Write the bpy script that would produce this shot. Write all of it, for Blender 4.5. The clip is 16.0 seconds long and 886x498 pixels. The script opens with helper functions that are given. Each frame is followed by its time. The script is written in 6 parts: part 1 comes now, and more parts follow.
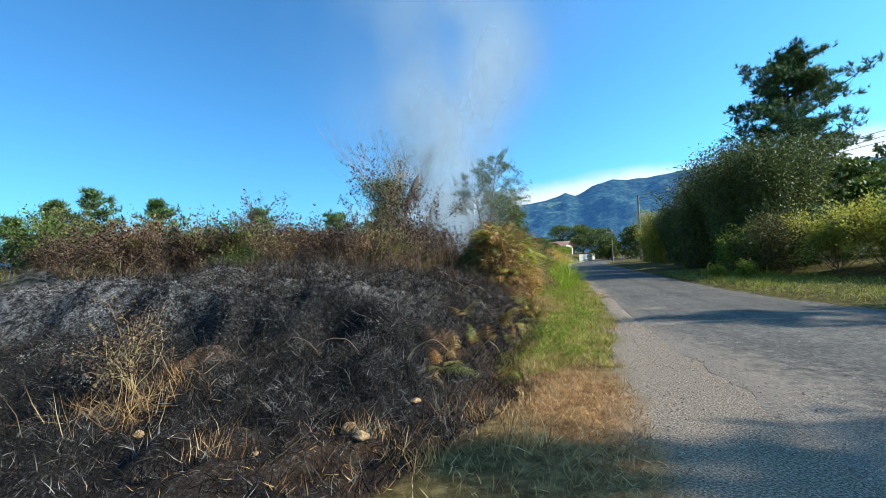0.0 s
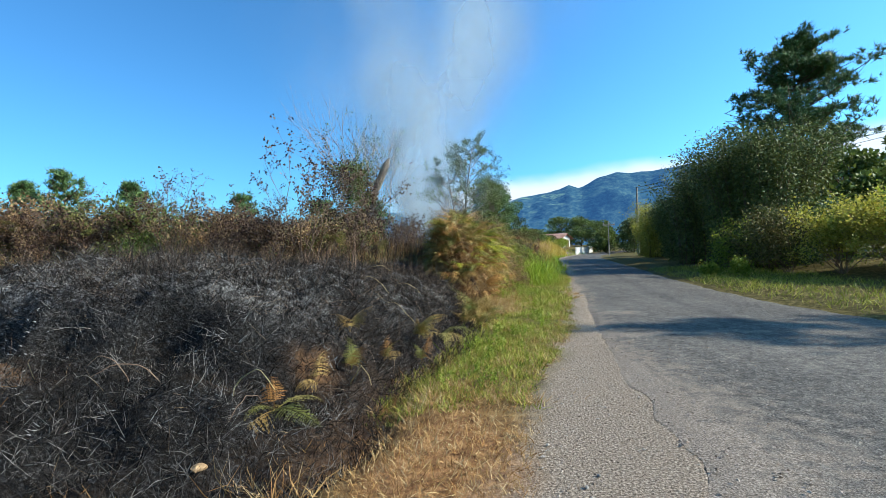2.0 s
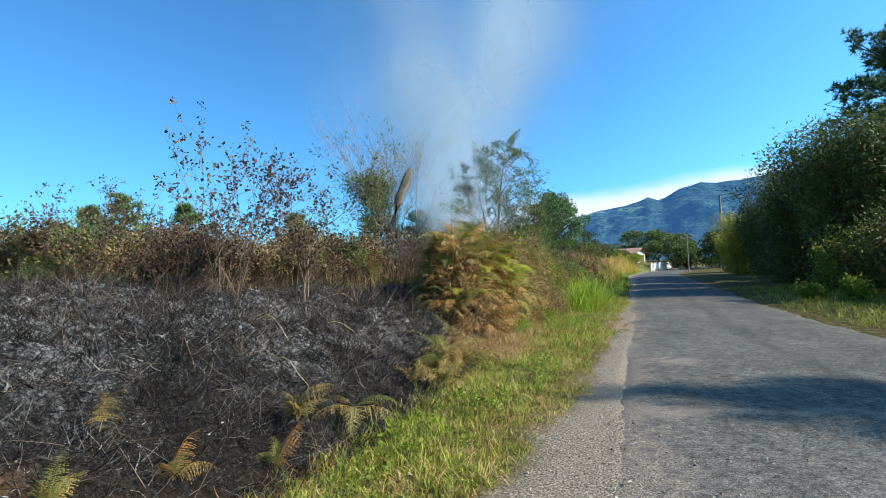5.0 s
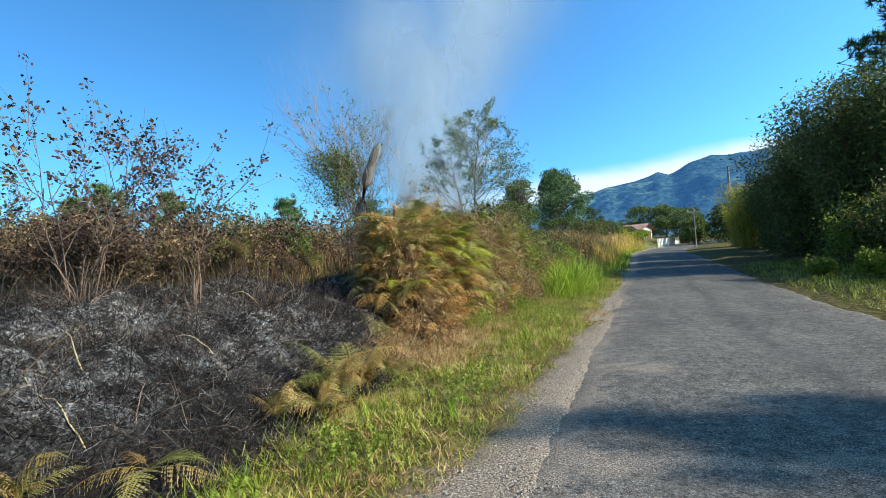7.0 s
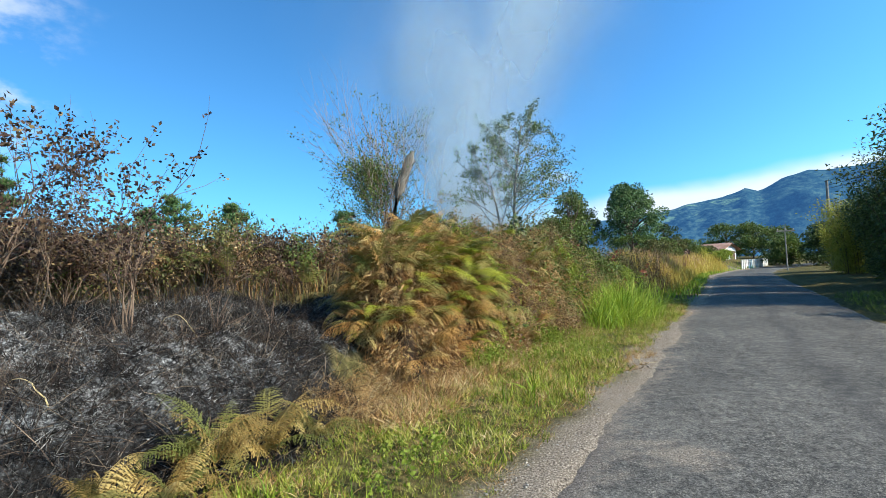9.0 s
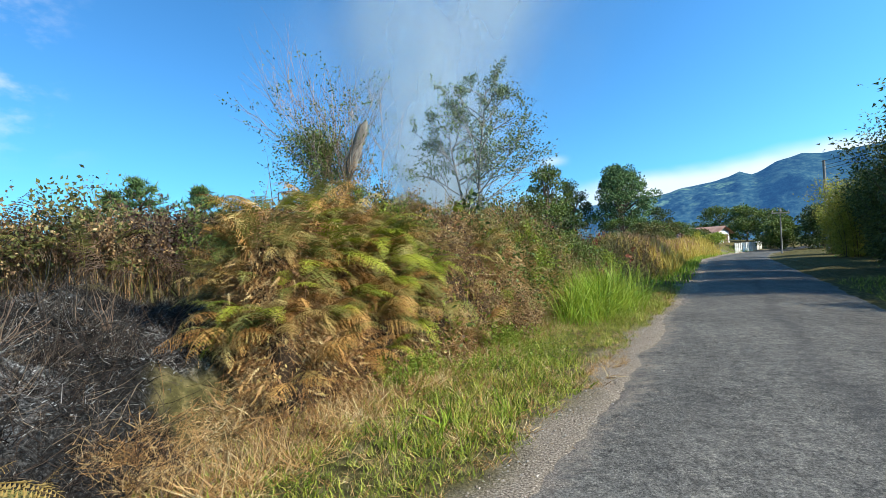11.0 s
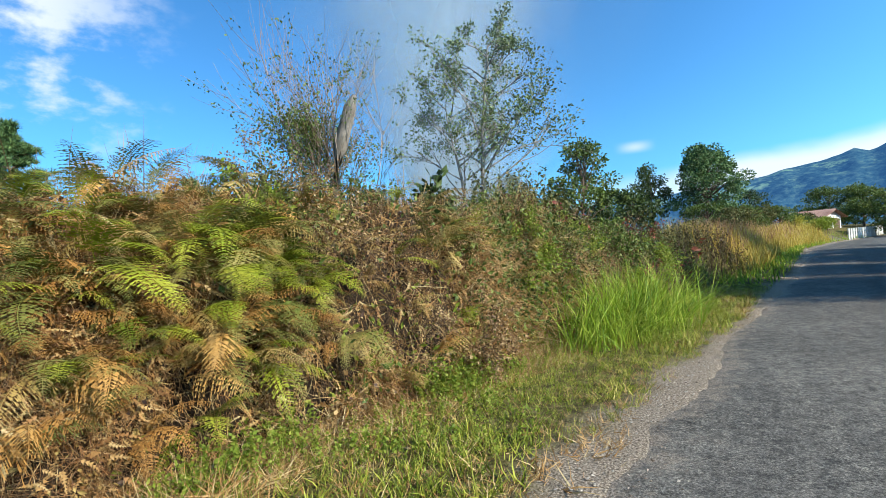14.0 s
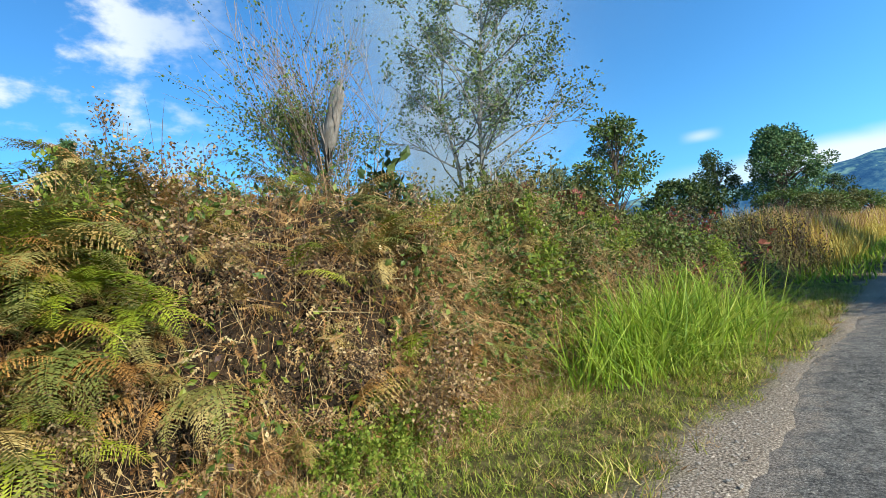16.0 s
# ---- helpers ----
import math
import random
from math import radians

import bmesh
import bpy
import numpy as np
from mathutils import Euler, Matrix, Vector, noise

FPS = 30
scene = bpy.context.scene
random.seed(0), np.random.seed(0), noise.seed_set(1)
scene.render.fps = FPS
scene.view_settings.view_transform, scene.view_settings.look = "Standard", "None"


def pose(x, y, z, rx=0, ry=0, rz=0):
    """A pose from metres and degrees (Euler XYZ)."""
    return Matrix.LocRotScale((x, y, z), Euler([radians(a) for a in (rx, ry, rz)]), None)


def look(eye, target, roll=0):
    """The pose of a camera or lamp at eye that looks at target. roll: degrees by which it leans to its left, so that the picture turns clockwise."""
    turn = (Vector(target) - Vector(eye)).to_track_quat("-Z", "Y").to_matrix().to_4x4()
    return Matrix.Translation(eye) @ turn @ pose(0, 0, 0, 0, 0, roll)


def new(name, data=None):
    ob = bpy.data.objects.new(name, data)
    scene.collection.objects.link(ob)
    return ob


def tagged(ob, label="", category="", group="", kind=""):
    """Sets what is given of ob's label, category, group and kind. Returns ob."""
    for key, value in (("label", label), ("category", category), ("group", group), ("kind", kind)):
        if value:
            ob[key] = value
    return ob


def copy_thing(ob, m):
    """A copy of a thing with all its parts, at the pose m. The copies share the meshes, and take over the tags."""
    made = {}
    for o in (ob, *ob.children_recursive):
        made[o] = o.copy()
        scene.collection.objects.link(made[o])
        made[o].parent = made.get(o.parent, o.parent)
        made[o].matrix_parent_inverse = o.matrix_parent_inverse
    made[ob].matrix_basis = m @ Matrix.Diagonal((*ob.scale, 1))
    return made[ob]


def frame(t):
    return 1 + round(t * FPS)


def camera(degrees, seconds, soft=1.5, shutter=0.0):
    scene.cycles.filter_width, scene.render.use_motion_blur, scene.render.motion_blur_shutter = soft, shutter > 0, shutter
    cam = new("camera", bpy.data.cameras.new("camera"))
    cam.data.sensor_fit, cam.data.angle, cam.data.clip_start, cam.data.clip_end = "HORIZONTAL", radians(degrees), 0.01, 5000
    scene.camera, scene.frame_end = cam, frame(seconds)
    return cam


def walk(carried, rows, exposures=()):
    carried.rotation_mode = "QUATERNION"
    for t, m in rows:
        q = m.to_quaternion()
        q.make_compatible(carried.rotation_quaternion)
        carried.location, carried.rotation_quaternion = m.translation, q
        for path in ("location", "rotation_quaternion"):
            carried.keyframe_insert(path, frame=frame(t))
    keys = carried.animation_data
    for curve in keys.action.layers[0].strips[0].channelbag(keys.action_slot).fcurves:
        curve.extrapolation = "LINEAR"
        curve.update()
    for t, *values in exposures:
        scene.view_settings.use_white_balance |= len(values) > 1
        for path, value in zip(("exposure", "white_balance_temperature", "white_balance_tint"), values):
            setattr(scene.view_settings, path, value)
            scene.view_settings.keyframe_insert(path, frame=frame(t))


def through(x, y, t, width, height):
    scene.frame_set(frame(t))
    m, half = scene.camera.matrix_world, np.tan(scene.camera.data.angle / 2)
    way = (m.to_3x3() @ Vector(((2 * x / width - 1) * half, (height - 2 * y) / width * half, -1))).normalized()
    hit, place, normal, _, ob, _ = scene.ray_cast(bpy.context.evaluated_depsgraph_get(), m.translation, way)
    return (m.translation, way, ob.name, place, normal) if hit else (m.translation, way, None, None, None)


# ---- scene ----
cam = camera(82.9, 16.0, soft=0.8)
METRES, EYE, TILT, LEAN, TURN = 16.667, 1.5, 0.0, 0.0, 0.0
ROWS = [
    (0.0, 0.0, 0.0, 0.0, 0.05, 1.11, 2.75),
    (0.5, 0.0177, 0.0262, -0.0006, -0.8, 0.35, 2.99),
    (1.0, 0.0411, 0.0523, -0.0018, -2.07, -0.84, 2.23),
    (1.5, 0.0597, 0.0777, -0.0014, -1.73, -0.43, 1.15),
    (2.0, 0.0815, 0.1041, 0.0002, 0.3, -0.02, 1.72),
    (2.5, 0.0955, 0.1315, 0.0001, 3.4, 0.54, 2.44),
    (3.0, 0.1128, 0.1587, 0.0014, 8.2, 1.02, 2.66),
    (3.5, 0.128, 0.1862, 0.0016, 10.09, 1.54, 1.8),
    (4.0, 0.142, 0.2155, 0.0019, 9.37, 2.27, 1.21),
    (4.5, 0.1577, 0.246, 0.0019, 8.65, 2.27, 1.94),
    (7.0, 0.2323, 0.3786, 0.0034, 9.68, 0.16, 3.92),
    (7.5, 0.2465, 0.4051, 0.0026, 10.66, -0.69, 3.56),
    (8.0, 0.2625, 0.43, 0.0036, 13.16, -0.22, 3.33),
    (8.5, 0.2699, 0.4567, 0.0044, 15.67, 1.57, 3.04),
    (9.0, 0.277, 0.4833, 0.0048, 17.55, 2.28, 2.44),
    (9.5, 0.2832, 0.5143, 0.0039, 16.02, 1.14, 2.12),
    (12.0, 0.318, 0.6667, 0.0027, 19.02, 0.67, 3.45),
    (12.5, 0.3257, 0.6971, 0.0034, 20.78, 1.01, 3.42),
    (13.0, 0.3338, 0.7283, 0.0032, 21.61, 0.36, 3.61),
    (13.5, 0.3432, 0.7582, 0.0034, 21.94, -0.72, 3.95),
    (14.0, 0.3529, 0.7878, 0.0036, 25.83, 0.28, 3.83),
    (14.5, 0.357, 0.8161, 0.0045, 28.99, 2.7, 3.7),
    (15.0, 0.3631, 0.8471, 0.0037, 30.45, 3.49, 4.72),
    (15.5, 0.3639, 0.8795, 0.0013, 31.01, 2.55, 5.36),
    (16.0, 0.3653, 0.9114, 0.001, 32.47, 0.96, 5.54),
]
walk(cam, [(t, pose(0, 0, EYE, TILT, LEAN, TURN) @ pose(METRES * x, METRES * y, METRES * z, 90 + pitch, roll, yaw)) for t, x, y, z, yaw, pitch, roll in ROWS],
     exposures=[(0.0, 0.95), (16.0, 0.95)])

# ---- light: low sun from the road's far side, clear sky with some cloud ----
SUN_DIR = Vector((0.97, -0.21, 0)).normalized()
SUN_EL = 31.0
sun_data = bpy.data.lights.new("sun", "SUN")
sun_data.energy, sun_data.angle, sun_data.color = 5.0, radians(0.5), (1.0, 0.93, 0.80)
sun = new("sun", sun_data)
s_vec = Vector((SUN_DIR.x * math.cos(radians(SUN_EL)), SUN_DIR.y * math.cos(radians(SUN_EL)), math.sin(radians(SUN_EL))))
sun.matrix_world = look(tuple(s_vec * 50), (0, 0, 0))

world = bpy.data.worlds.new("sky")
scene.world = world
world.use_nodes = True
wt = world.node_tree
wt.nodes.clear()


def wn(kind):
    return wt.nodes.new(kind)


def wmath(op, a, b=None, clamp=False):
    n = wn("ShaderNodeMath")
    n.operation, n.use_clamp = op, clamp
    for i, v in enumerate((a, b)):
        if v is None:
            continue
        if isinstance(v, (int, float)):
            n.inputs[i].default_value = v
        else:
            wt.links.new(v, n.inputs[i])
    return n.outputs[0]


sky = wn("ShaderNodeTexSky")
sky.sky_type, sky.sun_disc = "NISHITA", False
sky.sun_elevation = radians(SUN_EL)
sky.sun_rotation = math.atan2(SUN_DIR.x, SUN_DIR.y)
sky.altitude, sky.air_density, sky.dust_density, sky.ozone_density = 900, 1.0, 2.4, 3.0
tint = wn("ShaderNodeMix")
tint.data_type, tint.blend_type = "RGBA", "MULTIPLY"
tint.inputs[0].default_value = 1.0
wt.links.new(sky.outputs[0], tint.inputs[6])
tint.inputs[7].default_value = (0.38, 0.88, 1.15, 1)
geo = wn("ShaderNodeTexCoord")
sep = wn("ShaderNodeSeparateXYZ")
wt.links.new(geo.outputs["Generated"], sep.inputs[0])
az = wmath("ARCTAN2", sep.outputs[0], sep.outputs[1])
el = wmath("ARCSINE", sep.outputs[2])
comb = wn("ShaderNodeCombineXYZ")
wt.links.new(az, comb.inputs[0])
wt.links.new(wmath("MULTIPLY", el, 1.7), comb.inputs[1])


def cloud_noise(scale, detail, rough):
    n = wn("ShaderNodeTexNoise")
    n.inputs["Scale"].default_value, n.inputs["Detail"].default_value, n.inputs["Roughness"].default_value = scale, detail, rough
    wt.links.new(comb.outputs[0], n.inputs["Vector"])
    return n.outputs["Fac"]


def ramp(v, lo, hi):
    n = wn("ShaderNodeMapRange")
    n.interpolation_type = "SMOOTHSTEP"
    n.inputs["From Min"].default_value, n.inputs["From Max"].default_value = lo, hi
    wt.links.new(v, n.inputs["Value"])
    return n.outputs[0]


puffs = ramp(cloud_noise(6.0, 6, 0.55), 0.47, 0.62)
west = wmath("MULTIPLY", ramp(az, -0.85, -1.15), wmath("MULTIPLY", ramp(el, 0.14, 0.26), ramp(el, 0.75, 0.5)))
cumulus = wmath("MULTIPLY", puffs, west)
# a bank of pale cloud that stands behind the hill
top = wmath("ADD", wmath("ADD", 0.13, wmath("MULTIPLY", az, 0.06)), wmath("MULTIPLY", wmath("SUBTRACT", cloud_noise(3.0, 4, 0.6), 0.5), 0.06))
soft_top = wmath("SUBTRACT", top, el)
bank_cloud = wmath("MULTIPLY", ramp(soft_top, -0.004, 0.03), wmath("MULTIPLY", ramp(az, -0.25, 0.12), ramp(az, 1.0, 0.7)))
lone = wmath("MULTIPLY", wmath("MULTIPLY", ramp(wmath("ABSOLUTE", wmath("ADD", az, 0.074)), 0.04, 0.0), ramp(wmath("ABSOLUTE", wmath("SUBTRACT", el, 0.168)), 0.014, 0.0)), 0.6)
cumulus = wmath("MAXIMUM", cumulus, lone)
clouds = wmath("MAXIMUM", wmath("MULTIPLY", cumulus, 0.85), wmath("MULTIPLY", bank_cloud, 0.85), clamp=True)
mix = wn("ShaderNodeMix")
mix.data_type = "RGBA"
wt.links.new(clouds, mix.inputs[0])
# the sky pales towards the sun's side
glare = wn("ShaderNodeVectorMath")
glare.operation = "SCALE"
wt.links.new(tint.outputs[2], glare.inputs[0])
wt.links.new(wmath("ADD", 1.0, wmath("MULTIPLY", wmath("MULTIPLY", ramp(az, -0.35, 0.6), ramp(az, 3.1, 2.4)), 0.5)), glare.inputs["Scale"])
wt.links.new(glare.outputs[0], mix.inputs[6])
mix.inputs[7].default_value = (5.2, 5.6, 6.0, 1)
bg = wn("ShaderNodeBackground")
bg.inputs["Strength"].default_value = 0.104
wt.links.new(mix.outputs[2], bg.inputs["Color"])
wt.links.new(bg.outputs[0], wn("ShaderNodeOutputWorld").inputs[0])

# ---- materials ----
MATS = {}


def nodes_of(name):
    m = bpy.data.materials.new(name)
    m.use_nodes = True
    MATS[name] = m
    t = m.node_tree
    return m, t, t.nodes["Principled BSDF"]


def colour_ramp(t, fac, stops):
    r = t.nodes.new("ShaderNodeValToRGB")
    while len(r.color_ramp.elements) < len(stops):
        r.color_ramp.elements.new(0.5)
    for e, (p, c) in zip(r.color_ramp.elements, stops):
        e.position, e.color = p, (*c, 1)
    t.links.new(fac, r.inputs[0])
    return r.outputs[0]


def noise_of(t, scale, detail=4, rough=0.6, coord="Object", stretch=None):
    n = t.nodes.new("ShaderNodeTexNoise")
    n.inputs["Scale"].default_value, n.inputs["Detail"].default_value, n.inputs["Roughness"].default_value = scale, detail, rough
    c = t.nodes.new("ShaderNodeTexCoord")
    out = c.outputs[coord]
    if stretch:
        mp = t.nodes.new("ShaderNodeMapping")
        mp.inputs["Scale"].default_value = stretch
        t.links.new(out, mp.inputs[0])
        out = mp.outputs[0]
    t.links.new(out, n.inputs["Vector"])
    return n.outputs["Fac"]


def mix_of(t, fac, a, b, blend="MIX"):
    n = t.nodes.new("ShaderNodeMix")
    n.data_type, n.blend_type = "RGBA", blend
    for i, v in ((0, fac), (6, a), (7, b)):
        if isinstance(v, (int, float)):
            n.inputs[i].default_value = v
        elif isinstance(v, tuple):
            n.inputs[i].default_value = (*v, 1)
        else:
            t.links.new(v, n.inputs[i])
    return n.outputs[2]


def bump_of(t, p, height, strength, dist):
    b = t.nodes.new("ShaderNodeBump")
    b.inputs["Strength"].default_value, b.inputs["Distance"].default_value = strength, dist
    t.links.new(height, b.inputs["Height"])
    t.links.new(b.outputs[0], p.inputs["Normal"])


def leaf_mat(name, stops, rough=0.55, through=0.35, island=True):
    """Leaf: colour varies leaf by leaf (or piece by piece), with some light passing through."""
    m, t, p = nodes_of(name)
    if island:
        r = t.nodes.new("ShaderNodeNewGeometry").outputs["Random Per Island"]
    else:
        r = t.nodes.new("ShaderNodeObjectInfo").outputs["Random"]
    n = noise_of(t, 2.2, 3, 0.6)
    a = t.nodes.new("ShaderNodeMath")
    a.operation = "MULTIPLY_ADD"
    t.links.new(n, a.inputs[0])
    a.inputs[1].default_value = 0.9
    b = t.nodes.new("ShaderNodeMath")
    b.operation = "MULTIPLY_ADD"
    t.links.new(r, b.inputs[0])
    b.inputs[1].default_value, b.inputs[2].default_value = 0.75, -0.32
    t.links.new(b.outputs[0], a.inputs[2])
    col = colour_ramp(t, a.outputs[0], [(q, tuple(v * 0.84 for v in c)) for q, c in stops])
    t.links.new(col, p.inputs["Base Color"])
    p.inputs["Roughness"].default_value = rough
    p.inputs["Specular IOR Level"].default_value = 0.05 if rough >= 0.8 else 0.2
    tr = t.nodes.new("ShaderNodeBsdfTranslucent")
    t.links.new(col, tr.inputs["Color"])
    mx = t.nodes.new("ShaderNodeMixShader")
    mx.inputs[0].default_value = through * 0.75
    t.links.new(p.outputs[0], mx.inputs[1])
    t.links.new(tr.outputs[0], mx.inputs[2])
    t.links.new(mx.outputs[0], t.nodes["Material Output"].inputs[0])
    return m


def plain_mat(name, a, b, scale=6, rough=0.8, bump=0.3, dist=0.01, metal=0.0, stretch=None):
    m, t, p = nodes_of(name)
    n = noise_of(t, scale, 6, 0.65, stretch=stretch)
    n2 = noise_of(t, scale * 0.17, 3, 0.5)
    c1 = colour_ramp(t, n, [(0.3, a), (0.7, b)])
    c2 = mix_of(t, 0.5, c1, colour_ramp(t, n2, [(0.35, tuple(v * 0.6 for v in a)), (0.65, b)]))
    t.links.new(c2, p.inputs["Base Color"])
    p.inputs["Roughness"].default_value, p.inputs["Metallic"].default_value = rough, metal
    p.inputs["Specular IOR Level"].default_value = 0.15 if rough > 0.7 else 0.5
    bump_of(t, p, n, bump, dist)
    return m


leaf_mat("grass_green", [(0.05, (0.045, 0.07, 0.010)), (0.4, (0.20, 0.25, 0.025)), (0.7, (0.38, 0.40, 0.055)), (0.95, (0.58, 0.49, 0.17))], through=0.35)
leaf_mat("grass_lush", [(0.1, (0.10, 0.19, 0.015)), (0.5, (0.28, 0.40, 0.03)), (0.95, (0.46, 0.50, 0.09))], through=0.5)
leaf_mat("grass_dry", [(0.05, (0.20, 0.10, 0.035)), (0.4, (0.40, 0.22, 0.08)), (0.7, (0.52, 0.35, 0.15)), (0.95, (0.62, 0.50, 0.28))], through=0.25)
leaf_mat("grass_orange", [(0.1, (0.32, 0.22, 0.04)), (0.5, (0.56, 0.40, 0.07)), (0.95, (0.66, 0.55, 0.14))], through=0.35)
leaf_mat("grass_pink", [(0.1, (0.24, 0.12, 0.06)), (0.5, (0.40, 0.22, 0.12)), (0.95, (0.52, 0.34, 0.18))], through=0.3)
leaf_mat("seed_red", [(0.1, (0.14, 0.03, 0.025)), (0.5, (0.28, 0.07, 0.05)), (0.95, (0.38, 0.15, 0.08))], through=0.25)
leaf_mat("weed_brown", [(0.05, (0.08, 0.045, 0.024)), (0.4, (0.20, 0.115, 0.055)), (0.7, (0.33, 0.21, 0.095)), (0.95, (0.44, 0.32, 0.16))], through=0.2)
leaf_mat("weed_dark", [(0.05, (0.025, 0.018, 0.014)), (0.4, (0.065, 0.043, 0.03)), (0.7, (0.125, 0.088, 0.05)), (0.95, (0.26, 0.19, 0.10))], through=0.15)
leaf_mat("weed_olive", [(0.05, (0.035, 0.037, 0.012)), (0.4, (0.09, 0.095, 0.025)), (0.75, (0.17, 0.165, 0.05)), (0.95, (0.30, 0.24, 0.10))], through=0.3)
leaf_mat("char_twig", [(0.1, (0.005, 0.005, 0.005)), (0.55, (0.013, 0.012, 0.011)), (0.72, (0.04, 0.037, 0.034)), (0.9, (0.26, 0.25, 0.235))], rough=0.8, through=0.02)
leaf_mat("straw_rust", [(0.1, (0.12, 0.055, 0.025)), (0.5, (0.30, 0.15, 0.06)), (0.95, (0.46, 0.30, 0.14))], through=0.2)
leaf_mat("ash_pale", [(0.2, (0.12, 0.115, 0.11)), (0.6, (0.30, 0.29, 0.275)), (0.95, (0.50, 0.48, 0.45))], rough=0.95, through=0.02)
leaf_mat("ash_flake", [(0.1, (0.02, 0.02, 0.02)), (0.45, (0.09, 0.089, 0.088)), (0.85, (0.40, 0.395, 0.385))], rough=0.95, through=0.02)
leaf_mat("leaf_dark", [(0.1, (0.025, 0.045, 0.014)), (0.5, (0.055, 0.085, 0.022)), (0.95, (0.11, 0.14, 0.035))], rough=0.45, through=0.25)
leaf_mat("leaf_mid", [(0.1, (0.05, 0.085, 0.02)), (0.5, (0.10, 0.15, 0.03)), (0.95, (0.19, 0.23, 0.05))], rough=0.45, through=0.3)
leaf_mat("leaf_grey", [(0.1, (0.055, 0.085, 0.03)), (0.5, (0.115, 0.16, 0.05)), (0.95, (0.21, 0.26, 0.08))], rough=0.45, through=0.35)
leaf_mat("leaf_lime", [(0.1, (0.12, 0.18, 0.02)), (0.5, (0.23, 0.30, 0.035)), (0.95, (0.37, 0.40, 0.075))], rough=0.5, through=0.65)
leaf_mat("leaf_yellow", [(0.1, (0.20, 0.22, 0.03)), (0.5, (0.38, 0.37, 0.055)), (0.95, (0.54, 0.47, 0.11))], rough=0.5, through=0.7)
leaf_mat("leaf_scorched", [(0.05, (0.022, 0.014, 0.013)), (0.45, (0.065, 0.036, 0.026)), (0.75, (0.125, 0.08, 0.042)), (0.95, (0.24, 0.18, 0.08))], through=0.2)
leaf_mat("needle", [(0.1, (0.04, 0.085, 0.035)), (0.5, (0.09, 0.165, 0.055)), (0.95, (0.17, 0.25, 0.085))], rough=0.5, through=0.12)
leaf_mat("bamboo_leaf", [(0.1, (0.05, 0.075, 0.025)), (0.5, (0.11, 0.145, 0.04)), (0.95, (0.22, 0.235, 0.06))], through=0.2)
leaf_mat("fern_green", [(0.1, (0.13, 0.17, 0.012)), (0.5, (0.28, 0.32, 0.022)), (0.95, (0.42, 0.42, 0.05))], through=0.45, island=False)
leaf_mat("fern_olive", [(0.1, (0.09, 0.11, 0.022)), (0.5, (0.18, 0.18, 0.04)), (0.95, (0.33, 0.28, 0.085))], through=0.35, island=False)
leaf_mat("fern_rust", [(0.1, (0.16, 0.075, 0.02)), (0.5, (0.36, 0.175, 0.045)), (0.95, (0.52, 0.30, 0.09))], through=0.25, island=False)
leaf_mat("fern_tan", [(0.1, (0.18, 0.11, 0.03)), (0.5, (0.33, 0.22, 0.065)), (0.95, (0.48, 0.36, 0.13))], through=0.25, island=False)
leaf_mat("fern_char", [(0.1, (0.02, 0.014, 0.011)), (0.5, (0.06, 0.036, 0.022)), (0.95, (0.16, 0.095, 0.045))], through=0.15, island=False)
leaf_mat("stem_burnt", [(0.05, (0.010, 0.009, 0.008)), (0.45, (0.028, 0.021, 0.018)), (0.75, (0.075, 0.054, 0.042)), (0.95, (0.26, 0.20, 0.14))], rough=0.85, through=0.02)
leaf_mat("fern_waste", [(0.05, (0.13, 0.06, 0.025)), (0.4, (0.30, 0.155, 0.055)), (0.7, (0.42, 0.26, 0.10)), (0.95, (0.52, 0.40, 0.20))], through=0.25)
leaf_mat("gravel", [(0.1, (0.09, 0.07, 0.052)), (0.5, (0.25, 0.20, 0.155)), (0.95, (0.52, 0.45, 0.37))], rough=0.9, through=0.0)
plain_mat("bark_grey", (0.10, 0.085, 0.07), (0.30, 0.27, 0.23), 18, 0.9, 0.6, 0.02, stretch=(1, 1, 0.25))
plain_mat("bark_brown", (0.06, 0.04, 0.028), (0.17, 0.12, 0.085), 14, 0.9, 0.6, 0.03, stretch=(1, 1, 0.25))
plain_mat("twig", (0.08, 0.05, 0.035), (0.24, 0.17, 0.12), 14, 0.85)
plain_mat("twig_pale", (0.17, 0.135, 0.11), (0.33, 0.275, 0.235), 14, 0.85)
plain_mat("twig_char", (0.012, 0.011, 0.01), (0.07, 0.06, 0.05), 20, 0.9)
plain_mat("stem_straw", (0.30, 0.22, 0.09), (0.55, 0.44, 0.22), 10, 0.7)
plain_mat("stone", (0.22, 0.20, 0.17), (0.48, 0.44, 0.38), 9, 0.9, 0.5, 0.02)
plain_mat("stone_ochre", (0.20, 0.12, 0.06), (0.42, 0.29, 0.16), 9, 0.9, 0.5, 0.02)
plain_mat("plaster_white", (0.70, 0.68, 0.64), (0.84, 0.82, 0.78), 3, 0.85, 0.1)
plain_mat("roof_tile", (0.34, 0.18, 0.13), (0.52, 0.32, 0.24), 5, 0.85, 0.3)
plain_mat("fence_white", (0.60, 0.58, 0.52), (0.80, 0.78, 0.72), 7, 0.8, 0.2)
plain_mat("pole_grey", (0.16, 0.15, 0.14), (0.30, 0.28, 0.26), 5, 0.85, 0.2)
plain_mat("dark_glass", (0.015, 0.018, 0.02), (0.03, 0.035, 0.04), 2, 0.15, 0.0)
plain_mat("insulator", (0.25, 0.22, 0.2), (0.4, 0.36, 0.33), 5, 0.35, 0.1)
plain_mat("wire", (0.02, 0.02, 0.02), (0.05, 0.05, 0.05), 5, 0.6, 0.0)
